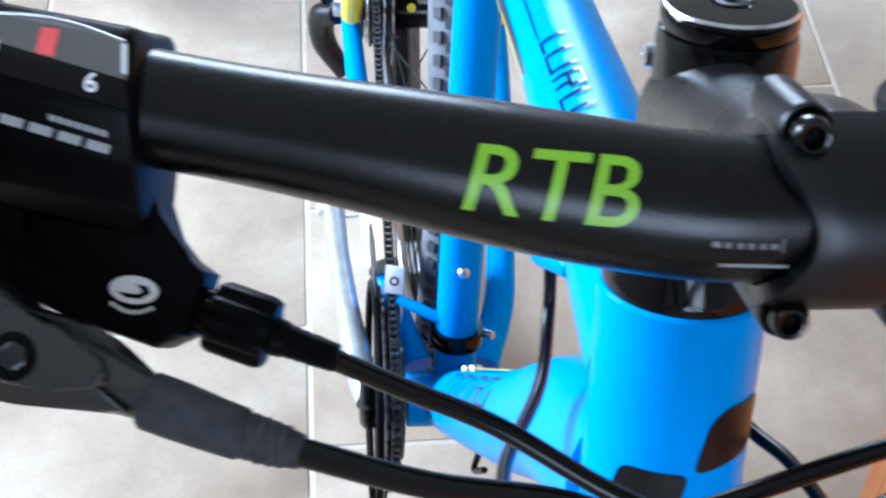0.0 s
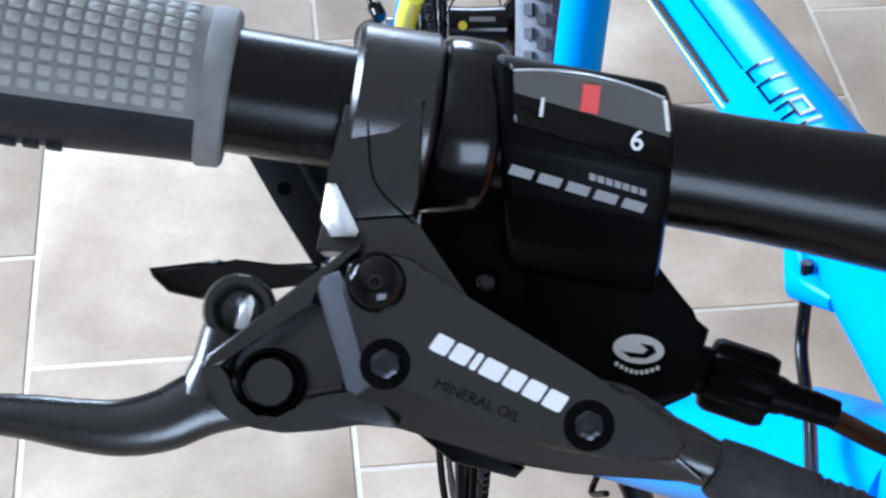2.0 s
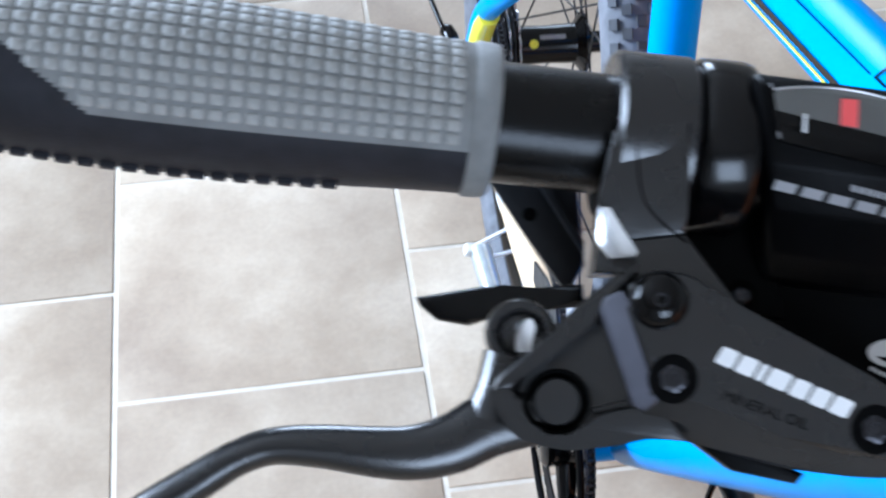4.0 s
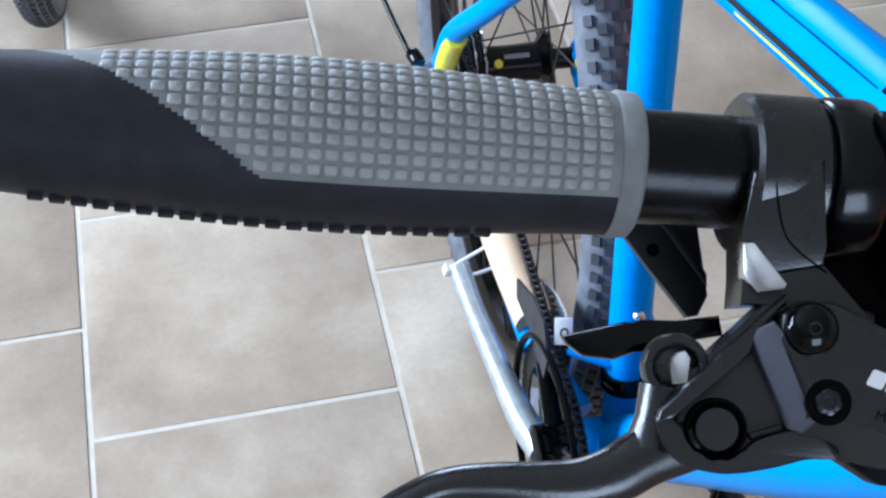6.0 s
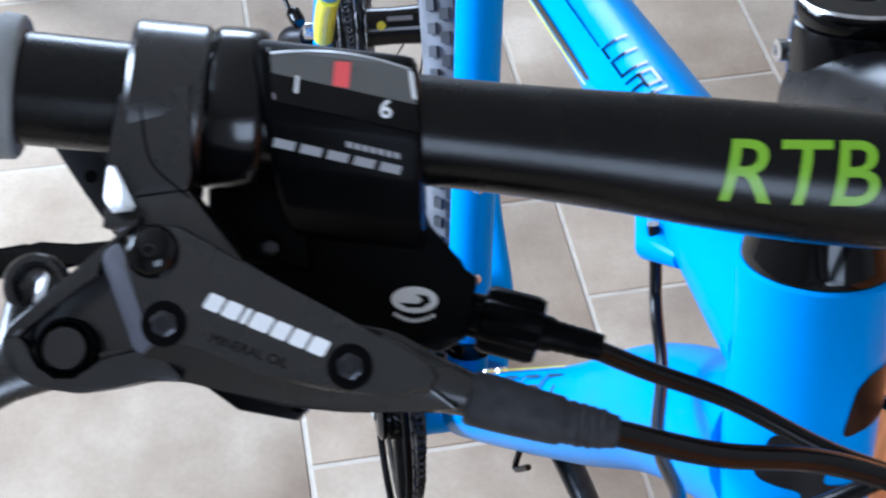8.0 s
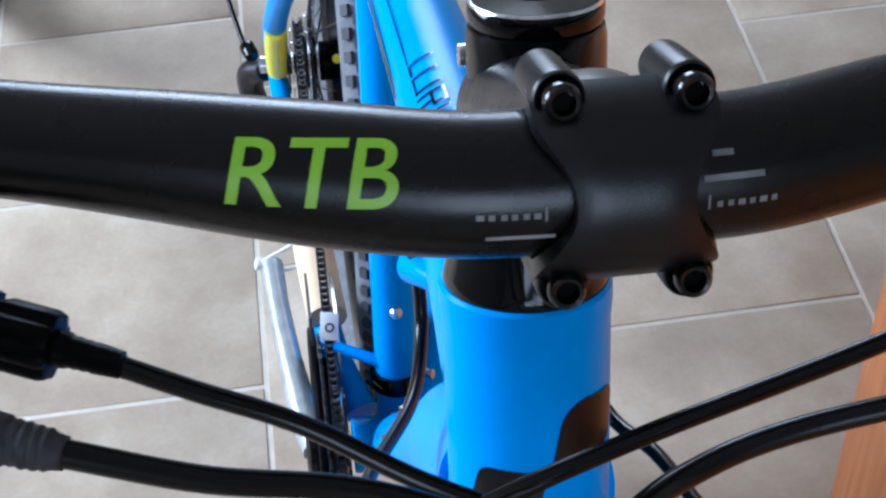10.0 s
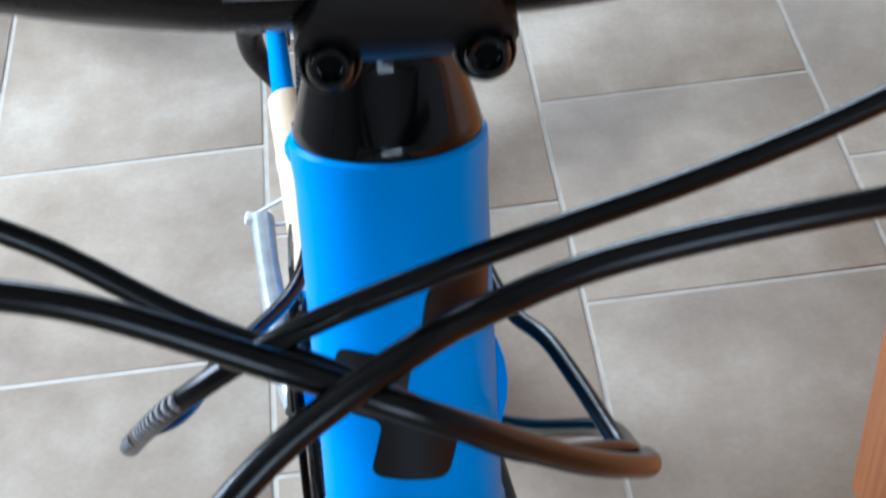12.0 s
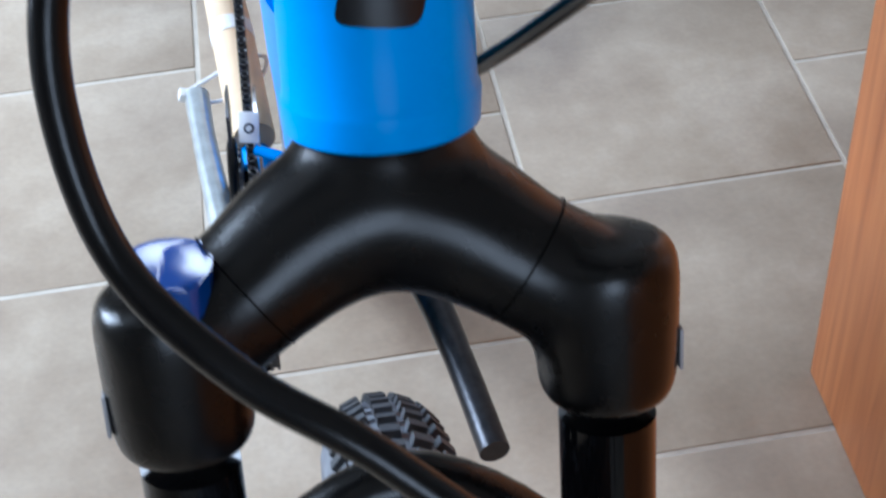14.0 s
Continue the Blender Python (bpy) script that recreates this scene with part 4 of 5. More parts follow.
# angular outline letters and edge stripe on the down tube
for k in range(4):
    u = 0.86 - k * 0.160
    for du, g0, g1, w in ((0.0, 108, 146, 0.014), (0.05, 108, 112, 0.095), (0.05, 142, 146, 0.095), (0.098, 112, 130, 0.014)):
        tube_print("letter_stroke", DTL, 0.0278, u - du - w / 2, u - du + w / 2, g0, g1, DARK_STEEL, down_tube, "", 2, 0.0009)
tube_print("pinstripe", DTL, 0.0278, 0.35, 1.0, 160, 164, YELLOW, down_tube, "", 8, 0.0009)
tube_print("pinstripe", DTL, 0.0278, 0.40, 0.46, 128, 131, DARK_STEEL, down_tube, "", 2, 0.0009)
part("cable_port", sweep([(-0.022, 0.136, 0.846), (-0.027, 0.152, 0.838), (-0.023, 0.176, 0.834)], [0.004, 0.0075, 0.004], 16), BLUE, top_tube)

AX = Vector((0, 0.885, 0.360))
for sx in (-1, 1):
    cs = [Vector((sx * 0.026, 0.515, 0.302)), Vector((sx * 0.044, 0.575, 0.312)), Vector((sx * 0.052, 0.66, 0.325)), Vector((sx * 0.062, 0.78, 0.345)), Vector((sx * 0.067, 0.872, 0.358))]
    part("chainstay", sweep(spline(cs, 5), [0.0130, 0.0125, 0.0110, 0.0100, 0.0085], 20), BLUE, bike)
    ss = [Vector((sx * 0.016, 0.590, 0.715)), Vector((sx * 0.045, 0.660, 0.630)), Vector((sx * 0.060, 0.755, 0.525)), Vector((sx * 0.066, 0.835, 0.440)), Vector((sx * 0.067, 0.868, 0.375))]
    stay = part("seatstay", sweep(spline(ss, 5), [0.0090, 0.0090, 0.0095, 0.0105, 0.0095], 20), BLUE, bike)
    part("stay_decal", sweep([Vector((sx * 0.0655, 0.8245, 0.445)), Vector((sx * 0.0665, 0.838, 0.424)), Vector((sx * 0.067, 0.852, 0.395)), Vector((sx * 0.067, 0.860, 0.372))], [0.0095, 0.0098, 0.0098, 0.009], 16), YELLOW, stay, "yellow painted panel")
    part("dropout", prism([(0.855, 0.345), (0.885, 0.34), (0.90, 0.36), (0.885, 0.385), (0.862, 0.385)], -0.003, 0.003, Matrix.Translation((sx * 0.067, 0, 0)) @ Matrix(((0, 0, 1, 0), (1, 0, 0, 0), (0, 1, 0, 0), (0, 0, 0, 1))), 0.0008), BLUE, bike)

# fork: crown, arms and leg sockets flow into one casting
LEGX, LEGW, OX = 0.0575, 0.019, -0.003
bm = revolve([(0.0235, 0.001), (0.0240, -0.004), (0.0240, -0.020), (0.0215, -0.036), (0.012, -0.042)], frame_of(HT_LOW + UP * -0.0015, UP), 44)
for sx in (-1, 1):
    arm = [steer(-0.022, 0.005, OX), steer(-0.029, 0.008, OX + sx * 0.019), steer(-0.040, 0.014, OX + sx * 0.037), steer(-0.0520, LEGW, OX + sx * LEGX)]
    sweep(spline(arm, 6), [0.0240, 0.0218, 0.0188, 0.0196], 32, bm, None, True, UP)
    revolve([(0.0140, -0.025), (0.0180, -0.024), (0.0194, -0.020), (0.0200, -0.008), (0.0203, 0.010), (0.0201, 0.0185), (0.0188, 0.0225), (0.0160, 0.0238), (0.0020, 0.0240)], frame_of(steer(-0.057, LEGW, OX + sx * LEGX), UP), 40, bm)
bmesh.ops.recalc_face_normals(bm, faces=bm.faces)
crown = part("fork_crown", bm, BAR_BLACK, bike, "smooth black suspension fork crown", 180)
mod = crown.modifiers.new("cast", "REMESH")
mod.mode, mod.voxel_size, mod.use_smooth_shade = "VOXEL", 0.0011, True
mod = crown.modifiers.new("fillet", "SMOOTH")
mod.factor, mod.iterations = 0.5, 160
part("crown_race", revolve([(0.0236, -0.0030), (0.0246, -0.0026), (0.0246, -0.0008), (0.0236, -0.0004)], frame_of(HT_LOW, UP), 48), DEEP_BLACK, crown)
for sx in (-1, 1):
    lm = frame_of(steer(-0.057, LEGW, OX + sx * LEGX), UP)
    part("crown_seam", torus(frame_of(steer(-0.0400, 0.0142, OX + sx * 0.0375), steer(-0.050, LEGW, sx * 0.054) - steer(-0.024, 0.008, sx * 0.016)), 0.0188, 0.00022, 48, 6), DEEP_BLACK, crown)
    part("stanchion", revolve([(0.0136, -0.030), (0.0136, -0.125)], lm, 36), GLOSS_BLACK, bike, "polished black fork stanchion")
    leg = part("lower_leg", revolve([(0.0160, -0.118), (0.0200, -0.120), (0.0208, -0.126), (0.0205, -0.30), (0.0175, -0.36), (0.014, -0.42)], lm, 36), BAR_BLACK, bike)
    part("wiper_seal", revolve([(0.0140, -0.110), (0.0190, -0.112), (0.0205, -0.120)], lm, 36), RUBBER, leg)
part("fork_brace", sweep(spline([steer(-0.182, 0.012, OX - 0.056), steer(-0.140, 0.004, OX - 0.044), steer(-0.114, 0.0, OX), steer(-0.140, 0.004, OX + 0.044), steer(-0.182, 0.012, OX + 0.056)], 6), 0.0095, 20), BAR_BLACK, bike, "black arched fork brace")
km = frame_of(steer(-0.0300, LEGW + 0.001, OX - LEGX + 0.002), (UP + FWD * 0.10 + SIDE * 0.06))
knob = part("lockout_dial", revolve([(0.0128, -0.006), (0.0130, 0.0020), (0.0122, 0.0034), (0.0095, 0.0040), (0.0005, 0.0042)], km, 40), KNOB_BLUE, bike, "blue anodised lockout dial on the fork leg")
part("dial_tab", prism(rounded([(-0.001, 0.0175), (-0.0105, 0.0165), (-0.0125, 0.006), (-0.010, -0.006), (-0.004, -0.009), (0.003, -0.003)], 0.003), -0.004, 0.0056, km, 0.0014), KNOB_BLUE, knob)
for sx in (-1, 1):
    o = steer(-0.066, LEGW + 0.005, OX + sx * (LEGX + 0.0188))
    part("leg_print", block((-0.003, -0.006, -0.0004), (0.003, 0.006, 0.0006), 0.0001, frame_of(o, (sx, 0, 0), UP)), GREY_PRINT, crown, "white printed mark")

# wheels


def make_wheel(name_label, axle, R, hub_len, parent, arc=None):
    w = new("wheel")
    w.parent = parent
    w.matrix_local = Matrix.Translation(axle) @ Matrix(((0, 0, 1, 0), (1, 0, 0, 0), (0, 1, 0, 0), (0, 0, 0, 1)))
    tagged(w, name_label)
    part("tyre", torus(Matrix(), R - 0.026, 0.0235, 96, 18), TYRE_LIGHT, w, "grey knobbly tyre")
    bm = bmesh.new()
    knobs = 130
    for i in range(knobs):
        a = 2 * math.pi * i / knobs
        for side, off in ((-2, 0.2), (-1, 0.6), (0, 0.1), (1, 0.6), (2, 0.2)):
            b = radians(23) * side
            aa = a + (off * 2 * math.pi / knobs)
            m = Matrix.Rotation(aa, 4, "Z") @ Matrix.Translation((R - 0.026, 0, 0)) @ Matrix.Rotation(-b, 4, "Y") @ Matrix.Translation((0.0245, 0, 0))
            k = 0.55 if side == 0 and i % 2 else 0.8
            vs = [bm.verts.new(m @ Vector((x, y * k, z))) for x in (-0.003, 0.0018) for y, z in ((-0.0050, -0.0034), (0.0050, -0.0034), (0.0050, 0.0034), (-0.0050, 0.0034))]
            for f in ((4, 5, 6, 7), (0, 1, 5, 4), (1, 2, 6, 5), (2, 3, 7, 6), (3, 0, 4, 7)):
                bm.faces.new([vs[q] for q in f])
    part("tread", bm, TYRE, w, "", 0)
    rimR = R - 0.058
    bm = bmesh.new()
    rings = []
    for i in range(96):
        a = 2 * math.pi * i / 96
        rings.append([Vector(((rimR + r) * math.cos(a), (rimR + r) * math.sin(a), z)) for r, z in ((0.012, -0.0125), (0.012, 0.0125), (0.0, 0.0125), (-0.008, 0.006), (-0.008, -0.006), (0.0, -0.0125))])
    loft(bm, rings, False, True)
    bmesh.ops.recalc_face_normals(bm, faces=bm.faces)
    part("rim", bm, GLOSS_BLACK, w)
    part("hub", revolve([(0.0050, -hub_len / 2), (0.010, -hub_len / 2 + 0.002), (0.010, -hub_len * 0.32), (0.0275, -hub_len * 0.30), (0.0275, -hub_len * 0.27), (0.0185, -hub_len * 0.22), (0.0175, 0), (0.0185, hub_len * 0.22), (0.0275, hub_len * 0.27), (0.0275, hub_len * 0.30), (0.010, hub_len * 0.32), (0.010, hub_len / 2 - 0.002), (0.005, hub_len / 2)], Matrix(), 32), GLOSS_BLACK, w)
    sp = bpy.data.meshes.new("spoke")
    sb = sweep([(0, 0, 0), (0, 0, 1)], 0.0010, 6)
    sb.to_mesh(sp)
    sb.free()
    sp.materials.append(DARK_STEEL)
    for i in range(32):
        a = 2 * math.pi * i / 32
        sd = 1 if i % 2 else -1
        tw = radians(52) * (1 if (i // 2) % 2 else -1)
        p = Vector((0.026 * math.cos(a + tw), 0.026 * math.sin(a + tw), sd * hub_len * 0.285))
        q = Vector(((rimR - 0.006) * math.cos(a), (rimR - 0.006) * math.sin(a), sd * 0.003))
        s = new("spoke", sp)
        s.parent = w
        s.matrix_local = frame_of(p, q - p) @ Matrix.Diagonal((1, 1, (q - p).length, 1))
    return w


rear = make_wheel("black rear wheel with knobbly tyre and thin spokes", AX, 0.350, 0.130, bike)
FX = Vector((-0.004, -0.142, 0.352))
make_wheel("black front wheel with knobbly tyre", FX, 0.350, 0.100, bike)
part("hub_label", prism(circle(0, 0, 0.0042, 16), 0, 0.0004, frame_of(AX + Vector((-0.012, -0.0135, 0.0118)), (0, -0.75, 0.66))), YELLOW, bike, "small yellow sticker on the hub", 0)
part("hub_print", block((-0.012, -0.0022, 0), (0.012, 0.0022, 0.0005), 0, frame_of(AX + Vector((0.006, -0.0095, 0.0158)), (0, -0.52, 0.85))), GREY_PRINT, bike, "", 0)
part("spoke_reflector", block((-0.006, -0.012, -0.004), (0.006, 0.012, 0.004), 0.002, frame_of(AX + Vector((0.012, -0.02, 0.20)), (1, 0, 0))), ORANGE, bike, "orange spoke reflector")

# drivetrain
for k in range(9):
    r = 0.0245 + 0.0034 * k
    part("sprocket", revolve([(0.017, -0.0009), (r, -0.0009), (r, 0.0009), (0.017, 0.0009)], frame_of(AX + Vector((-0.060 + k * 0.0037, 0, 0)), (1, 0, 0)), 44, None, True, 22, 0.07), DARK_STEEL if k % 2 else STEEL, bike)
crankset = part("crankset", revolve([(0.018, -0.030), (0.022, -0.027), (0.022, 0.0), (0.014, 0.002)], frame_of(BBP + Vector((-0.042, 0, 0)), (1, 0, 0)), 32), GLOSS_BLACK, bike, "black triple chainset with grey crank arm")
for x, r, teeth in ((-0.0555, 0.0885, 44), (-0.0475, 0.066, 32), (-0.0405, 0.046, 22)):
    m = frame_of(BBP + Vector((x, 0, 0)), (1, 0, 0))
    rings = [[m @ Vector(((rr * (1 - (0.045 * max(0, math.cos(teeth * a)) if rr == r else 0))) * math.cos(a), (rr * (1 - (0.045 * max(0, math.cos(teeth * a)) if rr == r else 0))) * math.sin(a), h)) for a in (2 * math.pi * k / 176 for k in range(176))] for rr, h in ((r - 0.020, -0.001), (r, -0.001), (r, 0.001), (r - 0.020, 0.001))]
    part("chainring", loft(bmesh.new(), rings, False, True), DARK_STEEL, crankset)
part("chain_guard", torus(frame_of(BBP + Vector((-0.0605, 0, 0)), (1, 0, 0)), 0.0915, 0.0030, 72, 8), PLASTIC, crankset)
for k in range(4):
    a = math.pi / 4 + k * math.pi / 2
    part("spider_arm", sweep([BBP + Vector((-0.052, 0.015 * math.cos(a), 0.015 * math.sin(a))), BBP + Vector((-0.0545, 0.070 * math.cos(a), 0.070 * math.sin(a)))], [0.009, 0.006], 12), GLOSS_BLACK, crankset)
CR = [BBP + Vector((-0.062, 0.0, 0)), BBP + Vector((-0.070, 0.03, 0.0)), BBP + Vector((-0.078, 0.09, 0.002)), BBP + Vector((-0.084, 0.15, 0.004)), BBP + Vector((-0.087, 0.196, 0.006))]
part("crank_arm", sweep(spline(CR, 5), [0.0130, 0.0120, 0.0098, 0.0090, 0.0098], 20), CRANK_GREY, crankset, "grey alloy crank arm")
CL2 = [BBP + Vector((0.050, 0.0, 0)), BBP + Vector((0.062, -0.03, -0.002)), BBP + Vector((0.074, -0.10, -0.004)), BBP + Vector((0.084, -0.178, -0.006))]
part("crank_arm", sweep(spline(CL2, 5), [0.0130, 0.0118, 0.0100, 0.0100], 20), DARK_STEEL, crankset, "dark grey crank arm")
tie = part("cable_tie", sweep(spline([BBP + Vector((-0.096, 0.196, 0.010)), BBP + Vector((-0.074, 0.200, 0.020)), BBP + Vector((-0.046, 0.204, 0.032)), BBP + Vector((-0.030, 0.204, 0.030)), BBP + Vector((-0.040, 0.200, 0.010)), BBP + Vector((-0.070, 0.197, -0.002)), BBP + Vector((-0.096, 0.194, 0.004))], 5), 0.0016, 8), ZIP_WHITE, bike, "white nylon cable tie holding the crank")
part("tie_head", block((-0.005, -0.004, -0.004), (0.005, 0.004, 0.004), 0.0015, frame_of(BBP + Vector((-0.097, 0.196, 0.008)), (-1, 0, 0.3))), ZIP_WHITE, tie)
sleeve = part("cardboard_sleeve", sweep(spline([(-0.0455, 0.592, 0.330), (-0.0500, 0.65, 0.334), (-0.0545, 0.71, 0.342), (-0.0600, 0.775, 0.352)], 4), [0.0160, 0.0165, 0.0165, 0.0160], 24), CARD, bike, "kraft cardboard sleeve wrapped round the chainstay")
part("sleeve_tape", sweep([(-0.0536, 0.698, 0.3405), (-0.0548, 0.713, 0.3425)], 0.0170, 24), ZIP_WHITE, sleeve)
# chain: one link body, shared
lk = bmesh.new()
for sx in (-0.0026, 0.0026):
    prism([(-0.0062, -0.0036), (-0.003, -0.0042), (0, -0.0026), (0.003, -0.0042), (0.0062, -0.0036), (0.0062, 0.0036), (0.003, 0.0042), (0, 0.0026), (-0.003, 0.0042), (-0.0062, 0.0036)], sx - 0.0007, sx + 0.0007, Matrix(), 0, 2, lk)
for sy in (-0.0032, 0.0032):
    revolve([(0.0022, -0.0036), (0.0022, 0.0036)], pose(sy, 0, 0), 8, lk)
link_mesh = bpy.data.meshes.new("link")
lk.to_mesh(link_mesh)
lk.free()
link_mesh.materials.append(DARK_STEEL)
chain = part("chain", revolve([(0.0022, -0.0036), (0.0022, 0.0036)], frame_of(BBP + Vector((-0.0475, 0, 0.067)), (1, 0, 0)), 8), DARK_STEEL, bike, "dark steel bicycle chain")
CP = []
for k in range(14):
    a = radians(-90 - k * 180 / 13)
    CP.append(BBP + Vector((-0.0475, 0.067 * math.cos(a), 0.067 * math.sin(a))))
for k in range(1, 30):
    t = k / 30
    CP.append((BBP + Vector((-0.0475, 0, 0.067))).lerp(AX + Vector((-0.046, 0, 0.037)), t) + Vector((0, 0, -0.004 * math.sin(math.pi * t))))
for k in range(10):
    a = radians(90 - k * 20)
    CP.append(AX + Vector((-0.046, 0.037 * math.cos(a), 0.037 * math.sin(a))))
run = 0.0
links = []
for p, q in zip(CP, CP[1:]):
    L = (q - p).length
    while run < L:
        links.append((p.lerp(q, run / L), (q - p).normalized()))
        run += 0.0127
    run -= L
for p, d in links:
    o = new("link", link_mesh)
    o.parent = chain
    s = Vector((1, 0, 0))
    u = s.cross(d).normalized()
    o.matrix_local = Matrix.Translation(p) @ Matrix((d, u, d.cross(u))).transposed().to_4x4()
# front derailleur
fd = part("front_derailleur", revolve([(0.0160, -0.007), (0.0195, -0.007), (0.0200, -0.005), (0.0200, 0.005), (0.0195, 0.007), (0.0160, 0.007)], frame_of((0, 0.5005, 0.362), (0, 0.2, 0.98)), 36, None, False), GLOSS_BLACK, bike, "black front derailleur clamped round the seat tube")
part("cage_plate", prism([(0.500, 0.345), (0.545, 0.352), (0.585, 0.345), (0.590, 0.362), (0.550, 0.385), (0.515, 0.392), (0.497, 0.372)], -0.001, 0.001, Matrix.Translation((-0.0605, 0.012, 0.012)) @ Matrix(((0, 0, 1, 0), (1, 0, 0, 0), (0, 1, 0, 0), (0, 0, 0, 1)))), DARK_STEEL, fd)
part("cage_plate", prism([(0.500, 0.335), (0.545, 0.342), (0.585, 0.345), (0.590, 0.362), (0.550, 0.385), (0.515, 0.392), (0.497, 0.372)], -0.001, 0.001, Matrix.Translation((-0.0415, 0.012, 0.010)) @ Matrix(((0, 0, 1, 0), (1, 0, 0, 0), (0, 1, 0, 0), (0, 0, 0, 1)))), STEEL, fd)
part("white_tag", block((-0.0068, -0.0010, -0.0105), (0.0068, 0.0010, 0.0105), 0.0006, frame_of((-0.047, 0.522, 0.398), (0.1, 0.55, 0.83))), ZIP_WHITE, fd, "white tag on the derailleur cage")
part("tag_mark", revolve([(0.0036, 0), (0.0036, 0.0006), (0.0022, 0.0006), (0.0022, 0)], frame_of((-0.047, 0.5203, 0.3985), (0.1, -0.83, 0.55)), 20, None, False), DARK_STEEL, fd)
part("link_arm", sweep([(-0.012, 0.500, 0.378), (-0.030, 0.507, 0.383), (-0.044, 0.515, 0.384)], [0.0045, 0.0042, 0.0038], 16), BLUE, fd)
part("band_screw", revolve([(0.0035, 0), (0.0035, 0.010), (0.0015, 0.0105)], frame_of((0.018, 0.497, 0.365), (0.8, -0.5, 0.3)), 16), STEEL, fd)
# rear derailleur body outside the dropout
rd = part("rear_derailleur", sweep(spline([(-0.078, 0.888, 0.352), (-0.092, 0.905, 0.335), (-0.090, 0.91, 0.30), (-0.07, 0.90, 0.27)], 5), [0.010, 0.013, 0.012, 0.009], 18), DARK_STEEL, bike, "dark steel rear derailleur")
part("derailleur_bolt", revolve([(0.008, 0), (0.008, 0.010), (0.004, 0.0115), (0.0005, 0.0115)], frame_of((-0.072, 0.885, 0.36), (-1, 0, 0.1)), 24), STEEL, rd)
part("derailleur_cable", sweep(spline([(-0.094, 0.880, 0.385), (-0.105, 0.93, 0.40), (-0.115, 0.99, 0.42), (-0.10, 1.05, 0.45), (-0.075, 1.0, 0.47), (-0.066, 0.86, 0.47)], 6), 0.0024, 12), HOSE, rd)
part("cable_ferrule", revolve([(0.006, 0), (0.007, 0.004), (0.007, 0.014), (0.004, 0.018)], frame_of((-0.088, 0.866, 0.385), (-0.3, 0.9, 0.2)), 20), GLOSS_BLACK, rd)
part("frame_cable_guide", sweep(spline([(-0.005, 0.325, 0.470), (-0.010, 0.318, 0.452), (-0.006, 0.305, 0.470)], 4), 0.0022, 8), HOSE, bike)

# cables
CABLES = (
    ("shift_cable", 0.0024, [kp(83, -14.3, -42), (-0.0953, -0.0086, 0.9730), (-0.0729, -0.0107, 0.9602), (-0.0465, -0.0198, 0.9463), (-0.0162, -0.0303, 0.9365), (0.0151, -0.0259, 0.9048), (0.0398, -0.0099, 0.8799), (0.0460, -0.0032, 0.8703), (0.0452, 0.0044, 0.8629), (0.0409, 0.0301, 0.8542), (0.0356, 0.0544, 0.8464), (0.0282, 0.0761, 0.8367), (0.0222, 0.1098, 0.8285), (0.0172, 0.1335, 0.8218)]),
    ("brake_hose", 0.0028, [kp(84, -32.8, -8), (-0.0918, -0.0429, 0.9869), (-0.0626, -0.0396, 0.9736), (-0.0325, -0.0434, 0.9596), (-0.0018, -0.0520, 0.9497), (0.0251, -0.0402, 0.9186), (0.0438, -0.0228, 0.8906), (0.0480, -0.0106, 0.8765), (0.0492, 0.0025, 0.8600), (0.0510, 0.0160, 0.8457), (0.0510, 0.0415, 0.8213), (0.0381, 0.0747, 0.7815), (0.0261, 0.1104, 0.7426), (0.0182, 0.1351, 0.7173)]),
    ("shift_cable", 0.0024, [(0.1497, 0.0066, 0.9987), (0.0732, -0.0052, 0.9676), (0.0063, -0.0187, 0.9551), (-0.0280, -0.0256, 0.9466), (-0.0508, -0.0240, 0.9285), (-0.0630, -0.0109, 0.9030), (-0.0690, 0.0000, 0.8850), (-0.0670, 0.0100, 0.8780), (-0.0600, 0.0240, 0.8670), (-0.0533, 0.0577, 0.8457), (-0.0348, 0.1040, 0.8219), (-0.0275, 0.1364, 0.8190), (-0.0272, 0.1472, 0.8349), (-0.0289, 0.1524, 0.8486)]),
    ("brake_hose", 0.0029, [(0.1501, -0.0238, 0.9735), (0.0760, -0.0262, 0.9679), (0.0336, -0.0275, 0.9613), (0.0086, -0.0341, 0.9581), (-0.0086, -0.0463, 0.9607), (-0.0305, -0.0571, 0.9524), (-0.0482, -0.0684, 0.9381), (-0.0590, -0.0827, 0.9252), (-0.0622, -0.0940, 0.9071), (-0.0567, -0.1069, 0.8862), (-0.0406, -0.1211, 0.8737), (-0.0194, -0.1330, 0.8633), (0.0143, -0.1505, 0.8313), (0.0430, -0.1696, 0.7619), (0.0567, -0.1988, 0.6624)]),
)
for nm, r, pts in CABLES:
    part(nm, sweep(spline(pts, 8), r, 16), HOSE, bike, "black cable housing curving round the head tube")
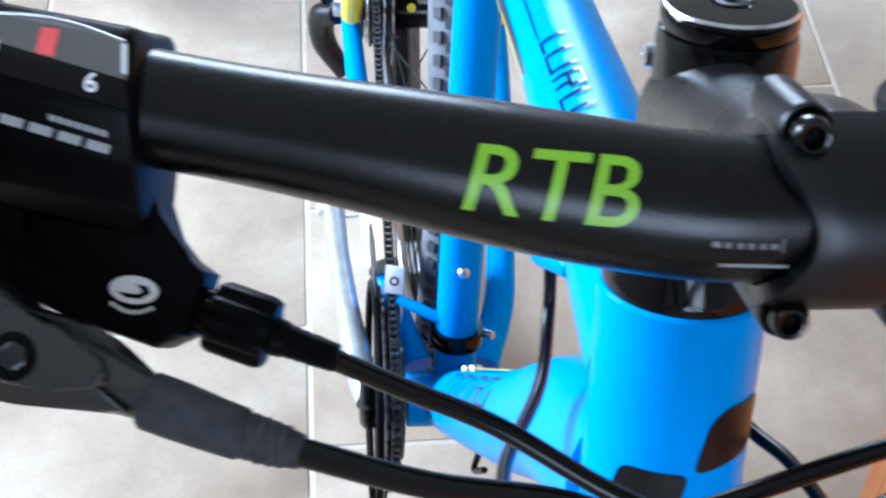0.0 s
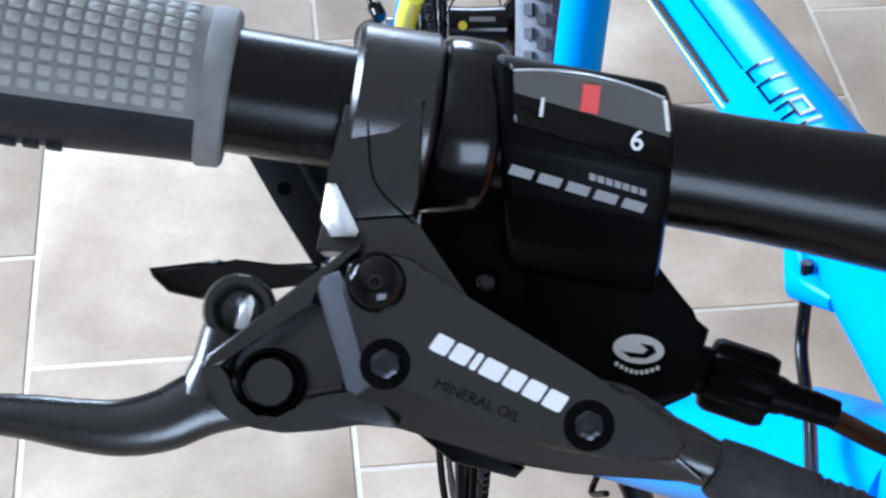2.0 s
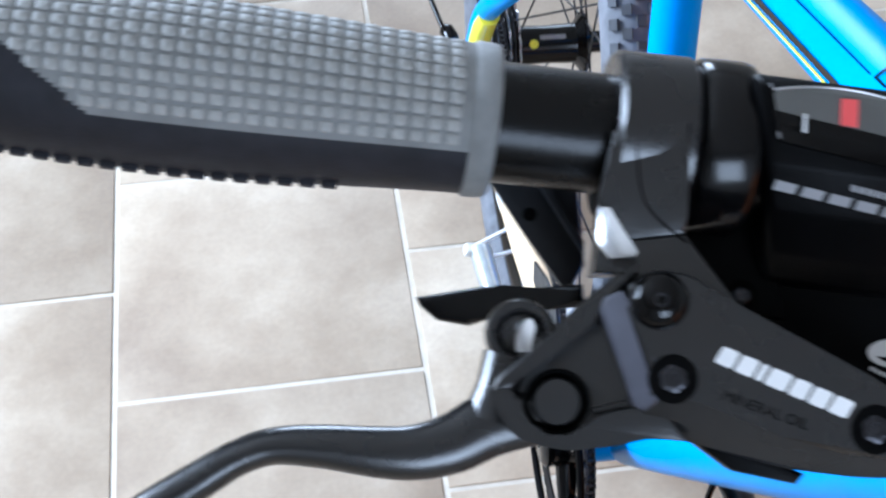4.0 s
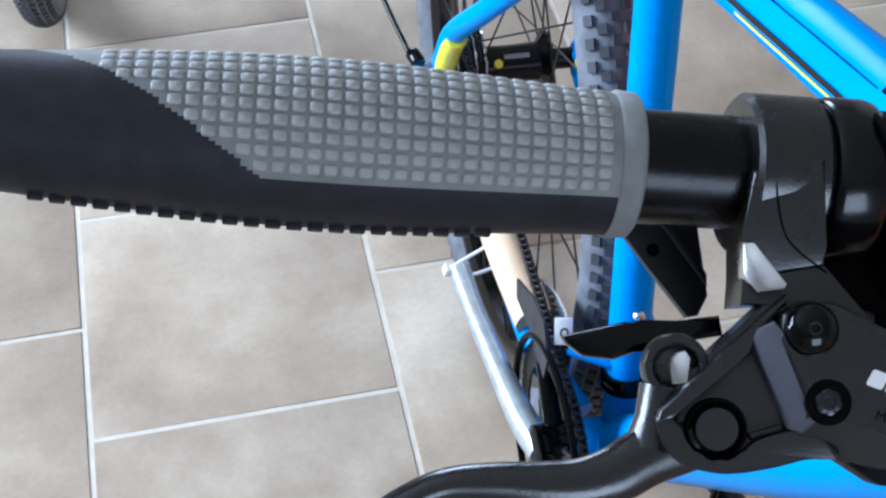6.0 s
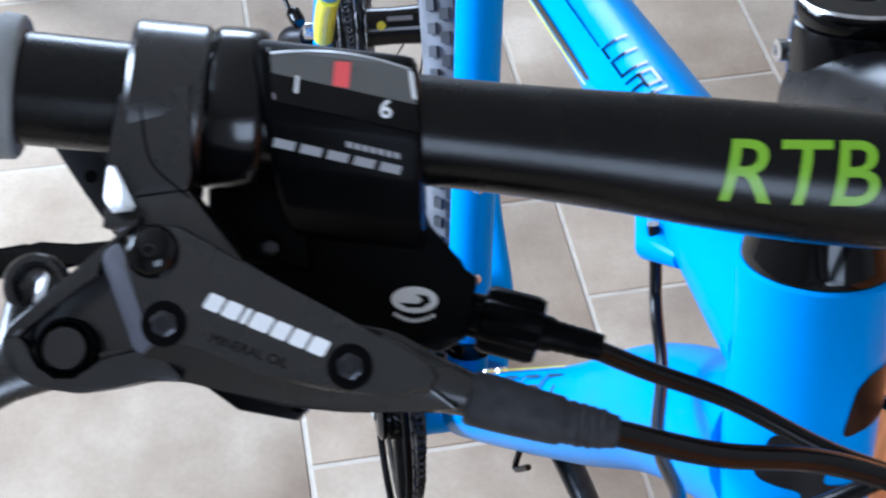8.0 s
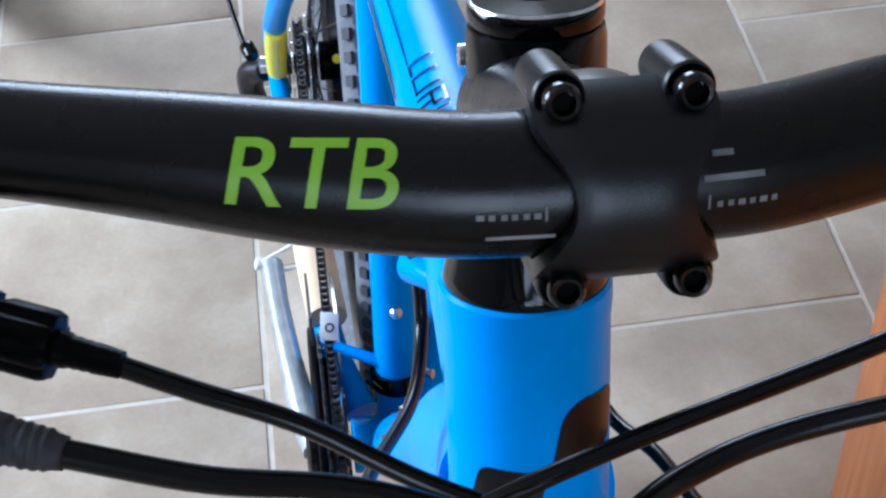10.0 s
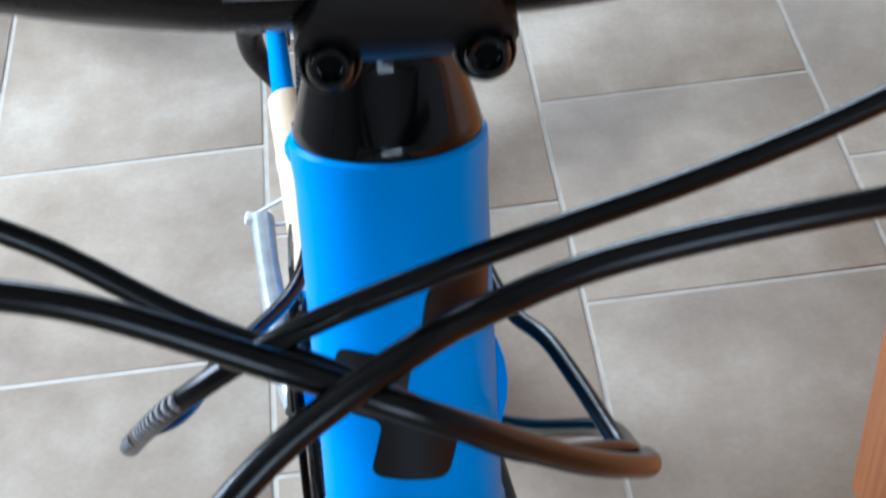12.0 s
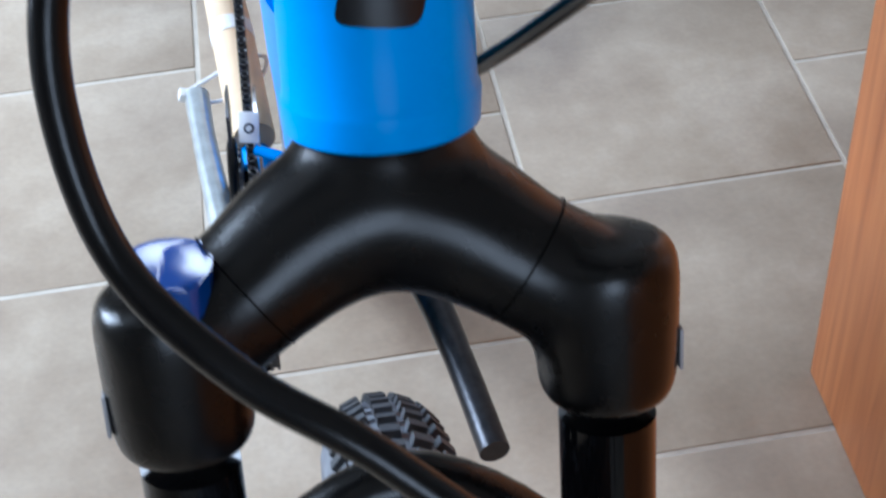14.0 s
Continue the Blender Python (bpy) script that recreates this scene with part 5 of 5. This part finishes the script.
marks = [p + Vector((-0.0006, -0.0010, 0.0009)) for p in spline(CABLES[2][2], 9)[36:55]]
for k in range(0, len(marks) - 1):
    if k not in (9, 10):
        part("hose_print", sweep([marks[k], marks[k].lerp(marks[k + 1], 0.45)], 0.0018, 8), GREY_PRINT, bike, "", 60)

# ---- another bicycle wheel behind ----
other = thing("parked_bicycle", "black tyre and white rim of another parked bicycle", "bicycle", pose(-0.475, 1.63, 0))
make_wheel("", Vector((0, 0, 0.335)), 0.335, 0.1, other)
part("rim_tape", torus(Matrix.Translation((0.012, 0, 0.335)) @ Matrix(((0, 0, 1, 0), (1, 0, 0, 0), (0, 1, 0, 0), (0, 0, 0, 1))), 0.285, 0.010, 80, 8), ZIP_WHITE, other, "white rim")
part("fork_leg", sweep([(-0.055, 0, 0.335), (-0.055, 0.12, 0.72)], 0.018, 20), GLOSS_BLACK, other)
part("fork_leg", sweep([(0.055, 0, 0.335), (0.055, 0.12, 0.72)], 0.018, 20), GLOSS_BLACK, other)

# ---- floor tiles ----
tb = block((-PITCH / 2 + JOINT / 2, -PITCH / 2 + JOINT / 2, -0.0035), (PITCH / 2 - JOINT / 2, PITCH / 2 - JOINT / 2, 0.0), 0.0)
bmesh.ops.bevel(tb, geom=[e for e in tb.edges if min(v.co.z for v in e.verts) > -0.001], offset=0.0012, segments=2, profile=0.5, affect="EDGES")
tile_mesh = bpy.data.meshes.new("tile")
tb.to_mesh(tile_mesh)
tb.free()
tile_mesh.materials.append(TILE)
for p in tile_mesh.polygons:
    p.use_smooth = True
tile_mesh.set_sharp_from_angle(angle=radians(50))
rng = random.Random(7)
for i in range(-6, 7):
    for j in range(-10, 10):
        x = GX - PITCH / 2 + i * PITCH
        y = GY + PITCH / 2 + j * PITCH + (0.525 * i - 0.01 - i // 2) * PITCH
        if not (-2.2 < x < 2.2 and -2.6 < y < 4.2):
            continue
        o = new("tile", tile_mesh)
        o.parent = floor
        o.matrix_local = Matrix.Translation((x, y, rng.uniform(-0.0006, 0.0006))) @ Matrix.Rotation(radians(90 * rng.randrange(4)), 4, "Z")
